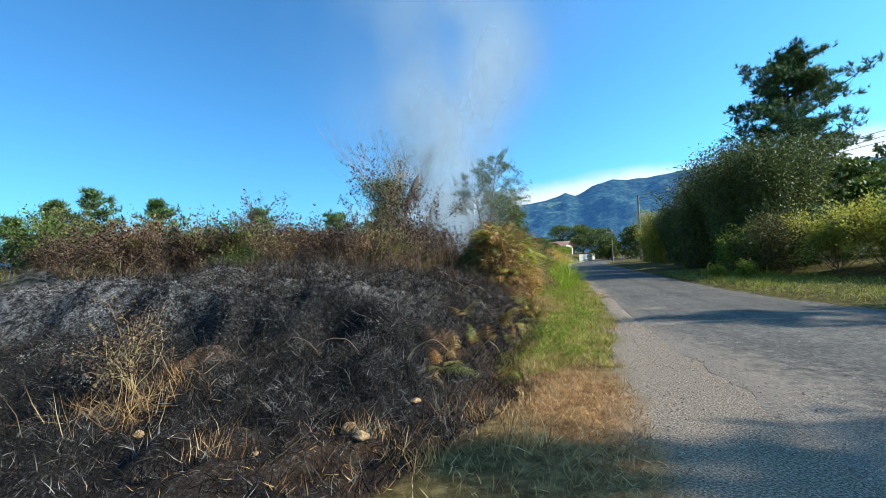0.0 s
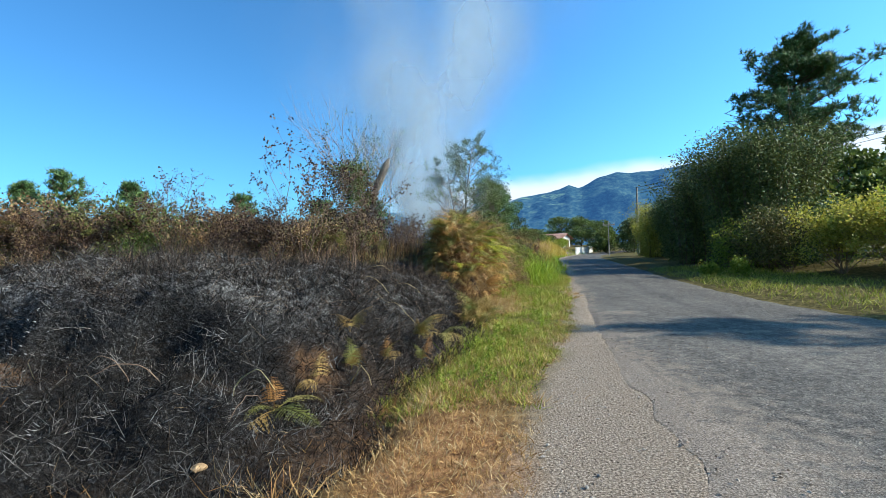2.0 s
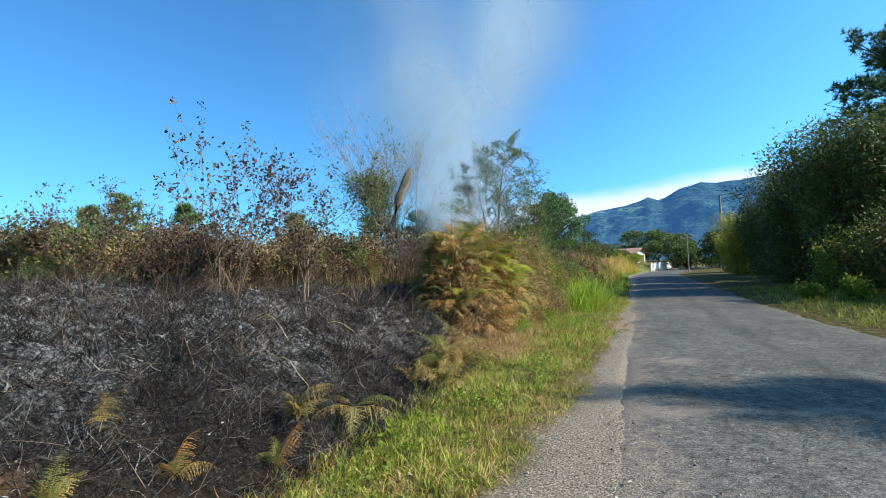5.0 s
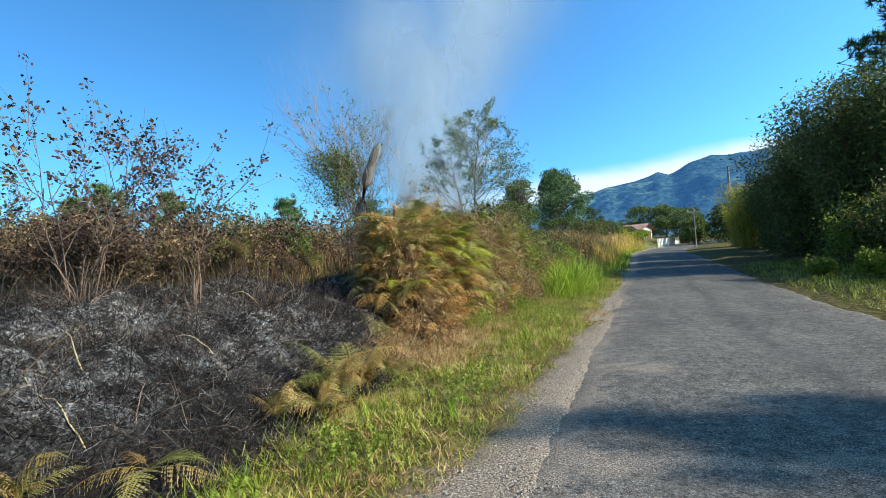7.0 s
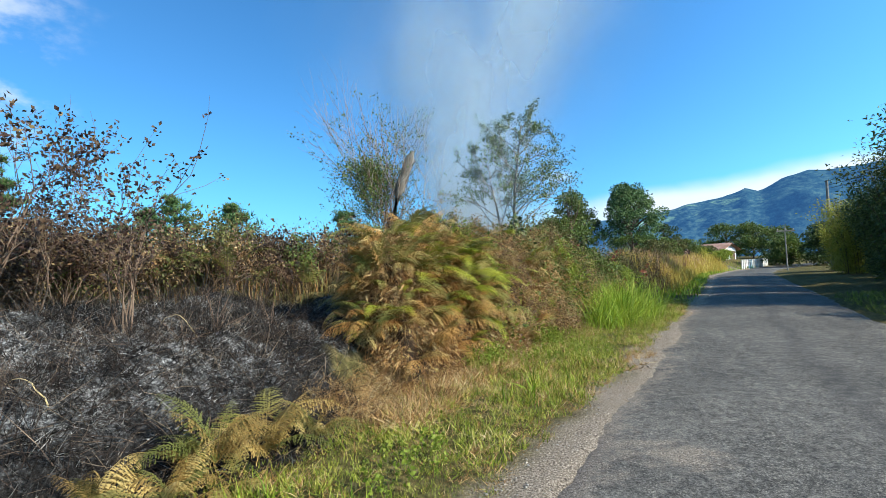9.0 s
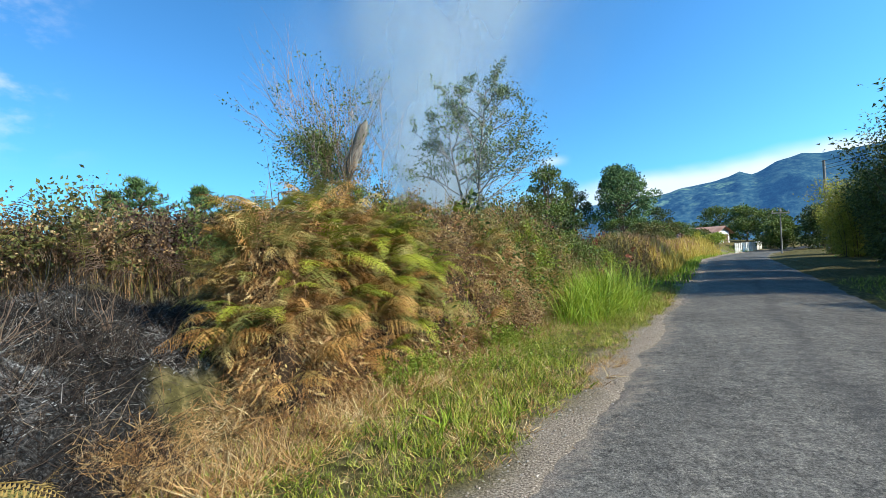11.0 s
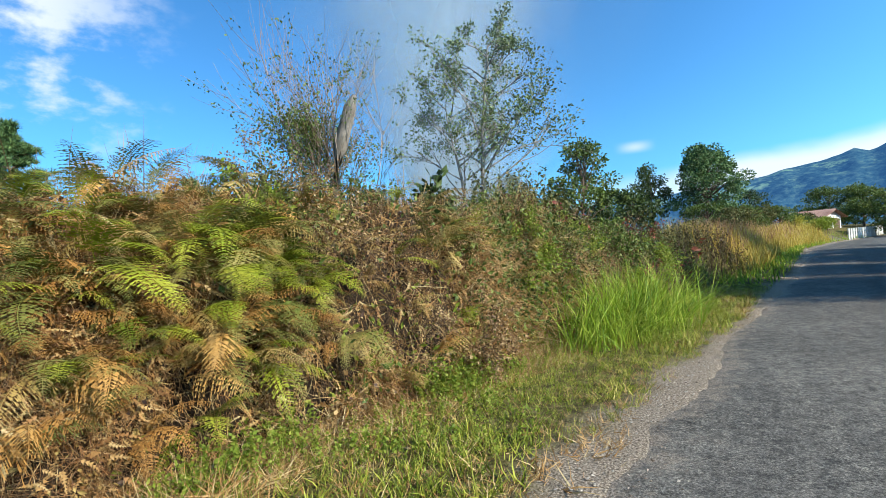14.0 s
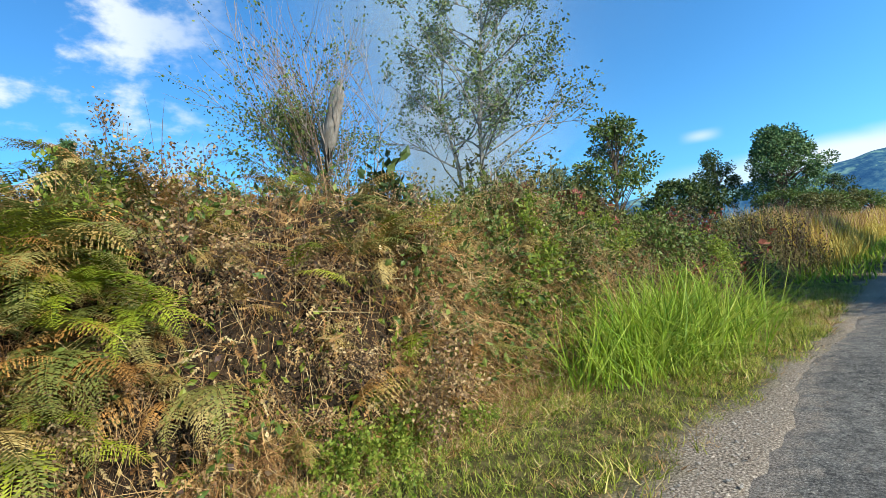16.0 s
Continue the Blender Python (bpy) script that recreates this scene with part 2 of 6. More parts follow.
plain_mat("soil_clod", (0.16, 0.075, 0.035), (0.38, 0.20, 0.09), 12, 0.95, 0.6, 0.03)
# near-black brown, so gaps between the stalks read as deep shade
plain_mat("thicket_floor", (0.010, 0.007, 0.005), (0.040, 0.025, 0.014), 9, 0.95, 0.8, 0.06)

# ---- the lie of the land ----
GRASS_EDGE = ((-30, -4.0), (0, 0.75), (4, 1.64), (5.2, 1.95), (6.8, 2.3), (8, 2.75), (9.6, 3.2), (11.2, 3.68), (13.2, 4.12), (15, 4.67), (17.5, 5.32), (20.9, 6.02), (25, 6.95), (33, 8.85), (57, 13.6), (68, 17.2), (84, 24.5), (105, 37), (140, 63))
ASPHALT = ((-30, -2.5), (0, 1.7), (4, 2.75), (6, 3.1), (8, 3.4), (10, 3.75), (11.7, 4.07), (14.5, 4.8), (18.9, 5.85), (23.4, 6.75), (33, 9.1), (57, 13.9), (68, 17.6), (84, 25), (105, 37.6), (140, 63.6))
RIGHT = ((-30, 8.0), (0, 9.6), (8, 9.4), (11, 9.2), (14, 9.2), (17.5, 9.7), (21, 10.35), (25, 11.2), (33, 13.1), (57, 18.4), (68, 22), (84, 29.6), (105, 42), (140, 68))
FOOT = ((-30, -8), (0, -2.5), (4, 0.0), (5.6, 0.75), (7.6, 1.0), (8.8, 1.5), (9.5, 1.75), (12, 2.25), (14.5, 2.5), (15.7, 2.7), (17.4, 3.2), (20.7, 4.15), (24, 5.0), (29, 6.2), (33, 7.6), (57, 12.4), (84, 23), (105, 35), (140, 61))


def line_at(table, y):
    ys, xs = zip(*table)
    return np.interp(y, ys, xs)


def smooth(a, b, v):
    u = np.clip((np.asarray(v, float) - a) / (b - a), 0, 1)
    return u * u * (3 - 2 * u)


_wave = [(np.random.RandomState(i).uniform(-1, 1, 2) * f, np.random.RandomState(i + 50).uniform(0, 6.28), a) for i, (f, a) in enumerate([(0.6, 0.5), (1.0, 0.4), (1.7, 0.3), (2.8, 0.22), (4.4, 0.15), (7.0, 0.10), (11.0, 0.06)] * 2)]


def bumps(x, y):
    """A cheap rolling noise about -1 to 1."""
    s = 0
    for (kx, ky), ph, a in _wave:
        s = s + a * np.sin(kx * x + ky * y + ph)
    return s * 0.7


def height(x, y):
    x, y = np.asarray(x, float), np.asarray(y, float)
    f = line_at(FOOT, y)
    d = f - x
    b = bumps(x, y)
    plateau = 0.8 + 0.1 * np.clip(d - 1.2, 0, 4.5) + 0.05 * b
    rise = smooth(0.0, 1.5, d) * plateau
    # the burnt mound that ends towards the walker
    ys = y + 0.25 * b - 0.3 * np.clip(-3 - x, 0, 6)
    mound_on = 0.36 * smooth(4.4, 6.6, ys) + 0.64 * smooth(6.5, 7.5, ys)
    bump = 0.26 * np.exp(-((x + 2.4) / 2.6) ** 2 - ((y - 9.6) / 1.9) ** 2)
    z = rise * mound_on + bump * mound_on
    z = z + np.where(d > 0, (0.05 * b + 0.24 * np.abs(bumps(x * 2.7 + 3, y * 2.7)) - 0.08 * smooth(-8, -6, x) * smooth(20, 14, y)) * smooth(0, 0.7, d), 0)
    # little ditch at the mound's foot
    z = z - 0.16 * np.exp(-((d - 0.15) / 0.3) ** 2) * smooth(4.2, 5.5, y) * smooth(10.5, 8.5, y)
    # scooped hollows in the mound's front
    for hx, hy, hw, hd in ((-1.55, 6.85, 0.42, 0.40), (-2.75, 6.95, 0.35, 0.32), (-3.9, 7.2, 0.5, 0.34), (-0.75, 7.3, 0.22, 0.16), (-5.2, 7.8, 0.6, 0.35)):
        z = z - hd * np.exp(-(((x - hx) / hw) ** 2 + ((y - hy) / (hw * 0.75)) ** 2) ** 1.5)
    # left field falls away slowly
    z = z - 0.012 * np.clip(d - 12, 0, 60)
    # verge
    g = line_at(GRASS_EDGE, y)
    verge = np.clip((g - x) / 1.0, 0, 1)
    z = z + np.where((d < 0) & (x < g), 0.03 * verge + 0.012 * b * verge, 0)
    # right side: a small bank, rising far off
    r = line_at(RIGHT, y) + 0.25
    e = x - r
    z = z + np.where(e > 0, 0.10 * smooth(0, 0.8, e) + 0.5 * smooth(4, 9, e) + 0.03 * b * smooth(0, 2, e), 0)
    on_road = (x > line_at(ASPHALT, y) + 0.15) & (e < -0.3)
    z = np.where(on_road, z - 0.05, z)
    return z


# ---- mesh helpers ----
def mesh_from(name, V, F, mat=None, smooth_faces=False):
    V, F = np.asarray(V, np.float32), np.asarray(F, np.int32)
    me = bpy.data.meshes.new(name)
    k = F.shape[1]
    me.vertices.add(len(V))
    me.vertices.foreach_set("co", V.ravel())
    me.loops.add(F.size)
    me.loops.foreach_set("vertex_index", F.ravel())
    me.polygons.add(len(F))
    me.polygons.foreach_set("loop_start", np.arange(0, F.size, k, dtype=np.int32))
    me.polygons.foreach_set("use_smooth", np.full(len(F), smooth_faces))
    me.update(calc_edges=True)
    if mat:
        me.materials.append(MATS[mat])
    return me


class Pile:
    """Gathers many small pieces into one mesh."""

    def __init__(self):
        self.v, self.f, self.n = [], [], 0

    def add(self, V, F):
        V, F = np.asarray(V, float), np.asarray(F, int)
        self.v.append(V)
        self.f.append(F + self.n)
        self.n += len(V)

    def scatter(self, V, F, M, P):
        """Template V, F at N places: M (N,3,3), P (N,3)."""
        V, F = np.asarray(V, float), np.asarray(F, int)
        if len(P) == 0:
            return
        W = np.einsum("nij,kj->nki", M, V) + np.asarray(P)[:, None, :]
        G = F[None] + (np.arange(len(P)) * len(V))[:, None, None]
        self.add(W.reshape(-1, 3), G.reshape(-1, F.shape[1]))

    def mesh(self, name, mat, smooth_faces=False):
        return mesh_from(name, np.concatenate(self.v), np.concatenate(self.f), mat, smooth_faces)


def part(name, me, parent, label=""):
    ob = new(name, me)
    ob.parent = parent
    return tagged(ob, label)


def frames_from(direction, spin, rs=None):
    """Rotation matrices whose local z points along direction, spun about it."""
    D = np.asarray(direction, float)
    D = D / np.linalg.norm(D, axis=1, keepdims=True)
    up = np.where(np.abs(D[:, 2:3]) > 0.95, np.array([[1.0, 0, 0]]), np.array([[0, 0, 1.0]]))
    A = np.cross(up, D)
    A /= np.linalg.norm(A, axis=1, keepdims=True)
    B = np.cross(D, A)
    c, s = np.cos(spin)[:, None], np.sin(spin)[:, None]
    X, Y = A * c + B * s, -A * s + B * c
    return np.stack([X, Y, D], axis=2)


def blade(bend=0.35, w=0.02, segs=3):
    V, F = [], []
    for i in range(segs):
        t = i / segs
        V += [(-w * (1 - t * 0.7) / 2, bend * t * t, t * (1 - 0.25 * bend * t)), (w * (1 - t * 0.7) / 2, bend * t * t, t * (1 - 0.25 * bend * t))]
    V.append((0, bend, 1 - 0.25 * bend))
    for i in range(segs - 1):
        a = 2 * i
        F += [(a, a + 1, a + 3), (a, a + 3, a + 2)]
    F.append((2 * segs - 2, 2 * segs - 1, 2 * segs))
    return np.array(V), np.array(F)


LEAF_V = np.array([(0, 0, 0), (0.28, 0.06, 0.45), (0, -0.03, 0.5), (-0.28, 0.06, 0.45), (0, 0.08, 1.0)])
LEAF_F = np.array([(0, 1, 2), (0, 2, 3), (1, 4, 2), (2, 4, 3)])
SLIM_V = np.array([(0, 0, 0), (0.07, 0.02, 0.4), (-0.07, 0.02, 0.4), (0, 0.16, 1.0)])
SLIM_F = np.array([(0, 1, 2), (1, 3, 2)])
FLAT_V = np.array([(0, 0, 0), (0.3, 0.08, 0.5), (-0.3, 0.08, 0.5), (0, 0.0, 1.0)])
FLAT_F = np.array([(0, 1, 2), (1, 3, 2)])
THIN_V = np.array([(-0.2, 0, 0.3), (0.2, 0, 0.3), (0, 0.1, 1.0)])
CHIP_V = np.array([(1, 0, 0), (-0.3, 0.9, 0.1), (-0.6, -0.7, 0), (0.1, 0, 0.6)])
CHIP_F = np.array([(0, 1, 3), (1, 2, 3), (2, 0, 3)])
THIN_F = np.array([(0, 1, 2)])


def tube(points, radii, sides=5):
    """A tapered tube through points."""
    P, R = np.asarray(points, float), np.asarray(radii, float)
    T = np.gradient(P, axis=0)
    M = frames_from(T + 1e-9, np.zeros(len(P)))
    a = np.arange(sides) * 2 * np.pi / sides
    ring = np.stack([np.cos(a), np.sin(a), np.zeros(sides)], 1)
    V = np.einsum("nij,kj->nki", M, ring) * R[:, None, None] + P[:, None]
    F = []
    for i in range(len(P) - 1):
        for j in range(sides):
            k = (j + 1) % sides
            F += [(i * sides + j, i * sides + k, (i + 1) * sides + k), (i * sides + j, (i + 1) * sides + k, (i + 1) * sides + j)]
    return V.reshape(-1, 3), np.array(F)


def spin_dirs(rs, n, tilt_lo, tilt_hi):
    a, t = rs.uniform(0, 2 * np.pi, n), np.radians(rs.uniform(tilt_lo, tilt_hi, n))
    return np.stack([np.cos(a) * np.sin(t), np.sin(a) * np.sin(t), np.cos(t)], 1)


def scaled(M, sx, sz=None):
    sz = sx if sz is None else sz
    S = np.stack([sx, sx, sz], 1)
    return M * S[:, None, :]


# ---- ground: one sheet to the horizon ----
def axis(parts):
    return np.concatenate([np.arange(a, b, s) for a, b, s in parts])


gx = axis([(-3000, -200, 200), (-200, -40, 16), (-40, -12, 1.6), (-12, -5, 0.3), (-5, 7, 0.09), (7, 18, 0.3), (18, 60, 2.0), (60, 200, 14), (200, 3001, 200)])
gy = axis([(-3000, -100, 200), (-100, -10, 9), (-10, 2, 0.5), (2, 26, 0.09), (26, 40, 0.35), (40, 110, 2.0), (110, 300, 14), (300, 3001, 200)])
GX, GY = np.meshgrid(gx, gy)
GZ = height(GX, GY)
nx, ny = len(gx), len(gy)
idx = np.arange(nx * ny).reshape(ny, nx)
gf = np.stack([idx[:-1, :-1], idx[:-1, 1:], idx[1:, 1:], idx[1:, :-1]], -1).reshape(-1, 4)


def burnt(x, y):
    """1 where the fire went: the mound and the flat before and behind it."""
    d = line_at(FOOT, y) - x
    b = bumps(x * 1.3, y * 1.3)
    back = np.interp(x, (-9, -6, -3, -1, 1.5), (10.5, 11.5, 13.8, 16.5, 18.0))
    near = smooth(-0.15, 0.15, d - 1.1 * smooth(12.9, 13.5, y) + 0.15 * b) * smooth(back + 0.5, back - 0.5, y + 0.5 * b)
    front = smooth(0.2, 1.6, y + 0.5 * b) * smooth(1.3, 0.7, x + 0.25 * b - 0.5 * smooth(3.6, 2.6, y))
    deep = smooth(-12, -8.5, x + 1.2 * b)
    return np.clip(near, 0, 1) * np.clip(front + smooth(5.5, 6.5, y), 0, 1) * deep


def dry_patch(x, y):
    b = bumps(x * 2, y * 2)
    p1 = smooth(2.7, 3.7, y) * np.exp(-((x - 1.35) / 0.75) ** 2 - ((y - 4.7) / 1.9) ** 2) * 1.4 + 0.35 * np.exp(-((x - 0.8) / 1.0) ** 2 - ((y - 2.6) / 0.9) ** 2)
    p2 = np.exp(-((x + 0.6) / 1.3) ** 2 - ((y - 3.9) / 0.7) ** 2) * 0.12
    p3 = 0.75 * np.exp(-((x - 0.0) / 0.17) ** 2 - ((y - 6.8) / 0.22) ** 2) + 0.6 * np.exp(-((x + 0.9) / 0.25) ** 2 - ((y - 6.1) / 0.14) ** 2) + 0.5 * np.exp(-((x + 3.2) / 0.5) ** 2 - ((y - 6.5) / 0.25) ** 2)
    return np.clip(p1 + p2 + p3 + 0.25 * b * (p1 + p2 + p3), 0, 1)


gm, gt, gp = nodes_of("ground_soil")
at = gt.nodes.new("ShaderNodeAttribute")
at.attribute_name = "zone"
zs = gt.nodes.new("ShaderNodeSeparateColor")
gt.links.new(at.outputs["Color"], zs.inputs[0])
n_big, n_mid, n_fine = noise_of(gt, 1.1, 5, 0.6), noise_of(gt, 7, 6, 0.7), noise_of(gt, 55, 5, 0.7)
c_soil = colour_ramp(gt, n_mid, [(0.3, (0.03, 0.026, 0.012)), (0.5, (0.085, 0.074, 0.028)), (0.72, (0.24, 0.19, 0.085))])
n_grain = noise_of(gt, 34, 4, 0.8)
c_char = colour_ramp(gt, n_grain, [(0.36, (0.004, 0.004, 0.004)), (0.52, (0.020, 0.019, 0.019)), (0.64, (0.085, 0.084, 0.083)), (0.74, (0.20, 0.195, 0.19))])
c_char = mix_of(gt, colour_ramp(gt, n_mid, [(0.4, (0.15, 0.15, 0.15)), (0.6, (0.75, 0.75, 0.75))]), c_char, (0.010, 0.009, 0.008))
c_rust = colour_ramp(gt, n_mid, [(0.35, (0.13, 0.065, 0.03)), (0.65, (0.36, 0.20, 0.09))])
c_grit = colour_ramp(gt, n_fine, [(0.36, (0.06, 0.047, 0.036)), (0.5, (0.22, 0.18, 0.138)), (0.66, (0.52, 0.44, 0.35))])
ash_m = gt.nodes.new("ShaderNodeMath")
ash_m.operation = "MULTIPLY"
gt.links.new(at.outputs["Alpha"], ash_m.inputs[0])
gt.links.new(colour_ramp(gt, n_mid, [(0.42, (0, 0, 0)), (0.58, (1, 1, 1))]), ash_m.inputs[1])
c_char = mix_of(gt, ash_m.outputs[0], c_char, colour_ramp(gt, n_grain, [(0.38, (0.02, 0.02, 0.02)), (0.5, (0.13, 0.13, 0.13)), (0.64, (0.42, 0.415, 0.40))]))
c = mix_of(gt, zs.outputs[0], c_soil, c_char)
c = mix_of(gt, zs.outputs[1], c, c_rust)
c = mix_of(gt, zs.outputs[2], c, c_grit)
gt.links.new(c, gp.inputs["Base Color"])
gp.inputs["Roughness"].default_value = 0.95
gp.inputs["Specular IOR Level"].default_value = 0.04
bump_of(gt, gp, n_grain, 0.9, 0.04)
gme = mesh_from("ground", np.stack([GX, GY, GZ], -1).reshape(-1, 3), gf, "ground_soil", True)
xf, yf = GX.ravel(), GY.ravel()
grit = smooth(-0.35, 0.2, xf - line_at(GRASS_EDGE, yf) + 0.2 * bumps(xf * 2.2, yf * 2.2)) * (xf < line_at(RIGHT, yf) - 0.3)
zone = np.stack([burnt(xf, yf), dry_patch(xf, yf), np.clip(grit, 0, 1), 1.0 * smooth(-0.7, 0.2, bumps(xf * 2.3 + 4, yf * 2.3)) * smooth(0.3, 0.75, GZ.ravel()) * smooth(6.6, 8.2, yf)], 1).astype(np.float32)
att = gme.color_attributes.new("zone", "FLOAT_COLOR", "POINT")
att.data.foreach_set("color", zone.ravel())
ground = tagged(new("ground", gme), "burnt and grassy ground with a sooty mound beside the road", "ground", kind="structure")

# ---- road ----
rm, rt, rp = nodes_of("asphalt")
a_big, a_mid, a_fine = noise_of(rt, 0.55, 5, 0.6), noise_of(rt, 5, 6, 0.7), noise_of(rt, 75, 4, 0.75)
c_as = colour_ramp(rt, a_fine, [(0.34, (0.018, 0.017, 0.016)), (0.5, (0.085, 0.081, 0.073)), (0.66, (0.26, 0.245, 0.215))])
c_as = mix_of(rt, colour_ramp(rt, a_big, [(0.4, (0, 0, 0)), (0.65, (0.55, 0.55, 0.55))]), c_as, (0.18, 0.168, 0.148))
track = noise_of(rt, 0.9, 4, 0.6, stretch=(3.0, 0.16, 1))
c_as = mix_of(rt, colour_ramp(rt, track, [(0.45, (0, 0, 0)), (0.68, (0.5, 0.5, 0.5))]), c_as, (0.08, 0.077, 0.071))
a_coarse = noise_of(rt, 42, 3, 0.8)
a_patch = noise_of(rt, 11, 5, 0.75)
c_as = mix_of(rt, 0.7, c_as, colour_ramp(rt, a_patch, [(0.36, (0.35, 0.35, 0.36)), (0.5, (0.95, 0.95, 0.95)), (0.64, (1.5, 1.48, 1.42))]), "MULTIPLY")
c_as = mix_of(rt, 0.75, c_as, colour_ramp(rt, a_coarse, [(0.36, (0.3, 0.29, 0.28)), (0.5, (0.85, 0.85, 0.85)), (0.62, (1.5, 1.47, 1.4))]), "MULTIPLY")
oil = rt.nodes.new("ShaderNodeAttribute")
oil.attribute_name = "oil"
oil_m = rt.nodes.new("ShaderNodeMath")
oil_m.operation = "MULTIPLY"
rt.links.new(oil.outputs["Fac"], oil_m.inputs[0])
rt.links.new(colour_ramp(rt, a_mid, [(0.36, (0.1, 0.1, 0.1)), (0.56, (0.85, 0.85, 0.85))]), oil_m.inputs[1])
c_as = mix_of(rt, oil_m.outputs[0], c_as, (0.045, 0.043, 0.042))
edge = rt.nodes.new("ShaderNodeAttribute")
edge.attribute_name = "worn"
em = rt.nodes.new("ShaderNodeMath")
em.operation = "MULTIPLY_ADD"
rt.links.new(a_mid, em.inputs[0])
em.inputs[1].default_value = 1.7
ea = rt.nodes.new("ShaderNodeMath")
ea.operation = "SUBTRACT"
rt.links.new(edge.outputs["Fac"], ea.inputs[0])
ea.inputs[1].default_value = 0.85
rt.links.new(ea.outputs[0], em.inputs[2])
grit_c = colour_ramp(rt, a_fine, [(0.36, (0.05, 0.041, 0.032)), (0.5, (0.17, 0.142, 0.112)), (0.66, (0.42, 0.36, 0.295))])
c_as = mix_of(rt, colour_ramp(rt, em.outputs[0], [(0.3, (0, 0, 0)), (0.68, (1, 1, 1))]), c_as, grit_c)
rt.links.new(c_as, rp.inputs["Base Color"])
rp.inputs["Roughness"].default_value = 0.85
rp.inputs["Specular IOR Level"].default_value = 0.1
bump_of(rt, rp, a_coarse, 0.9, 0.014)

ry = axis([(-30, 2, 1.0), (2, 30, 0.12), (30, 140.1, 1.0)])
u = np.concatenate([np.linspace(0, 0.06, 5)[:-1], np.linspace(0.06, 0.94, 34), np.linspace(0.94, 1, 5)[1:]])
L = line_at(ASPHALT, ry) + 0.13 * bumps(ry * 0.9, ry * 1.1 + 3) + 0.07 * bumps(ry * 2.6, ry * 3) + 0.01 * np.sin(ry * 9)
R = line_at(RIGHT, ry) + 0.08 * bumps(ry * 4, ry * 2 + 9)
RX = L[:, None] + (R - L)[:, None] * u[None]
RY = np.repeat(ry[:, None], len(u), 1)
camber = 0.012 + 0.03 * (1 - (2 * u - 1) ** 2)
RZ = np.repeat(camber[None], len(ry), 0) + 0.004 * bumps(RX * 2, RY * 2)
RZ -= (0.05 - 0.038 * smooth(11, 7, ry))[:, None] * np.exp(-(RX - L[:, None]) / 0.12) + 0.05 * np.exp(-(R[:, None] - RX) / 0.12)
ri = np.arange(RX.size).reshape(RX.shape)
rf = np.stack([ri[:-1, :-1], ri[:-1, 1:], ri[1:, 1:], ri[1:, :-1]], -1).reshape(-1, 4)
rme = mesh_from("road", np.stack([RX, RY, RZ], -1).reshape(-1, 3), rf, "asphalt", True)
dl, dr = (RX - L[:, None]).ravel(), (R[:, None] - RX).ravel()
near_w = smooth(11.0, 5.0, RY.ravel())
strip = np.exp(-((RY.ravel() - 10.35 + 0.1 * RX.ravel() + 0.12 * bumps(RX.ravel() * 4, RY.ravel())) / 0.16) ** 2) * smooth(9.5, 5, RX.ravel())
worn = np.clip(np.maximum(np.exp(-dl / (0.32 + 0.8 * near_w)), 0.8 * np.exp(-dr / 0.15)) + 0.7 * strip + 0.75 * np.exp(-((RX.ravel() - 5.2) / 0.3) ** 2 - ((RY.ravel() - 12.45) / 0.32) ** 2), 0, 1)
wa = rme.attributes.new("worn", "FLOAT", "POINT")
wa.data.foreach_set("value", worn.astype(np.float32))
uf = np.repeat(u[None], len(ry), 0).ravel() + 0.012 * bumps(RY.ravel() * 0.5, RY.ravel() * 0.3)
oil_v = np.clip(0.8 * np.exp(-((uf - 0.5) / 0.035) ** 2) + 0.45 * np.exp(-((uf - 0.2) / 0.06) ** 2) * smooth(-0.2, 0.5, bumps(RY.ravel() * 0.7, RX.ravel() * 0.7)) + 0.35 * np.exp(-((uf - 0.75) / 0.06) ** 2), 0, 1) * smooth(7, 12, RY.ravel())
oa = rme.attributes.new("oil", "FLOAT", "POINT")
oa.data.foreach_set("value", oil_v.astype(np.float32))
tagged(new("road", rme), "worn grey asphalt country road with gravelly edges", "road", kind="structure")

# ---- distance: the wooded hill ----
RIDGE = ((-180, 1.0), (-90, 1.2), (-40, 1.8), (-20, 3.2), (-10, 4.2), (-2, 4.3), (3, 4.6), (6.2, 4.95), (9.8, 5.65), (13.1, 6.15), (14.0, 6.65), (15.1, 6.2), (16.9, 7.05), (18.9, 7.7), (20.7, 7.4), (23.1, 7.6), (25, 7.7), (27, 8.0), (34, 7.6), (45, 6.5), (60, 4.5), (90, 2), (180, 1.0))
hm, ht, hp = nodes_of("hazed_hill")
face_at = ht.nodes.new("ShaderNodeAttribute")
face_at.attribute_name = "face_at"


def hill_noise(scale, detail, rough):
    n = ht.nodes.new("ShaderNodeTexNoise")
    n.inputs["Scale"].default_value, n.inputs["Detail"].default_value, n.inputs["Roughness"].default_value = scale, detail, rough
    ht.links.new(face_at.outputs["Vector"], n.inputs["Vector"])
    return n.outputs["Fac"]


h1, h2 = hill_noise(0.011, 6, 0.7), hill_noise(0.035, 6, 0.75)
# the woods' dark blue-green carries part of the distance haze
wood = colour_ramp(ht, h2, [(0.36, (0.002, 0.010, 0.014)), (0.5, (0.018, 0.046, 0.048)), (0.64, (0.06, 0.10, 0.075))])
field = colour_ramp(ht, h2, [(0.3, (0.06, 0.13, 0.07)), (0.7, (0.22, 0.30, 0.15))])
hatt = ht.nodes.new("ShaderNodeAttribute")
hatt.attribute_name = "open_land"
hmul = ht.nodes.new("ShaderNodeMath")
hmul.operation = "MULTIPLY"
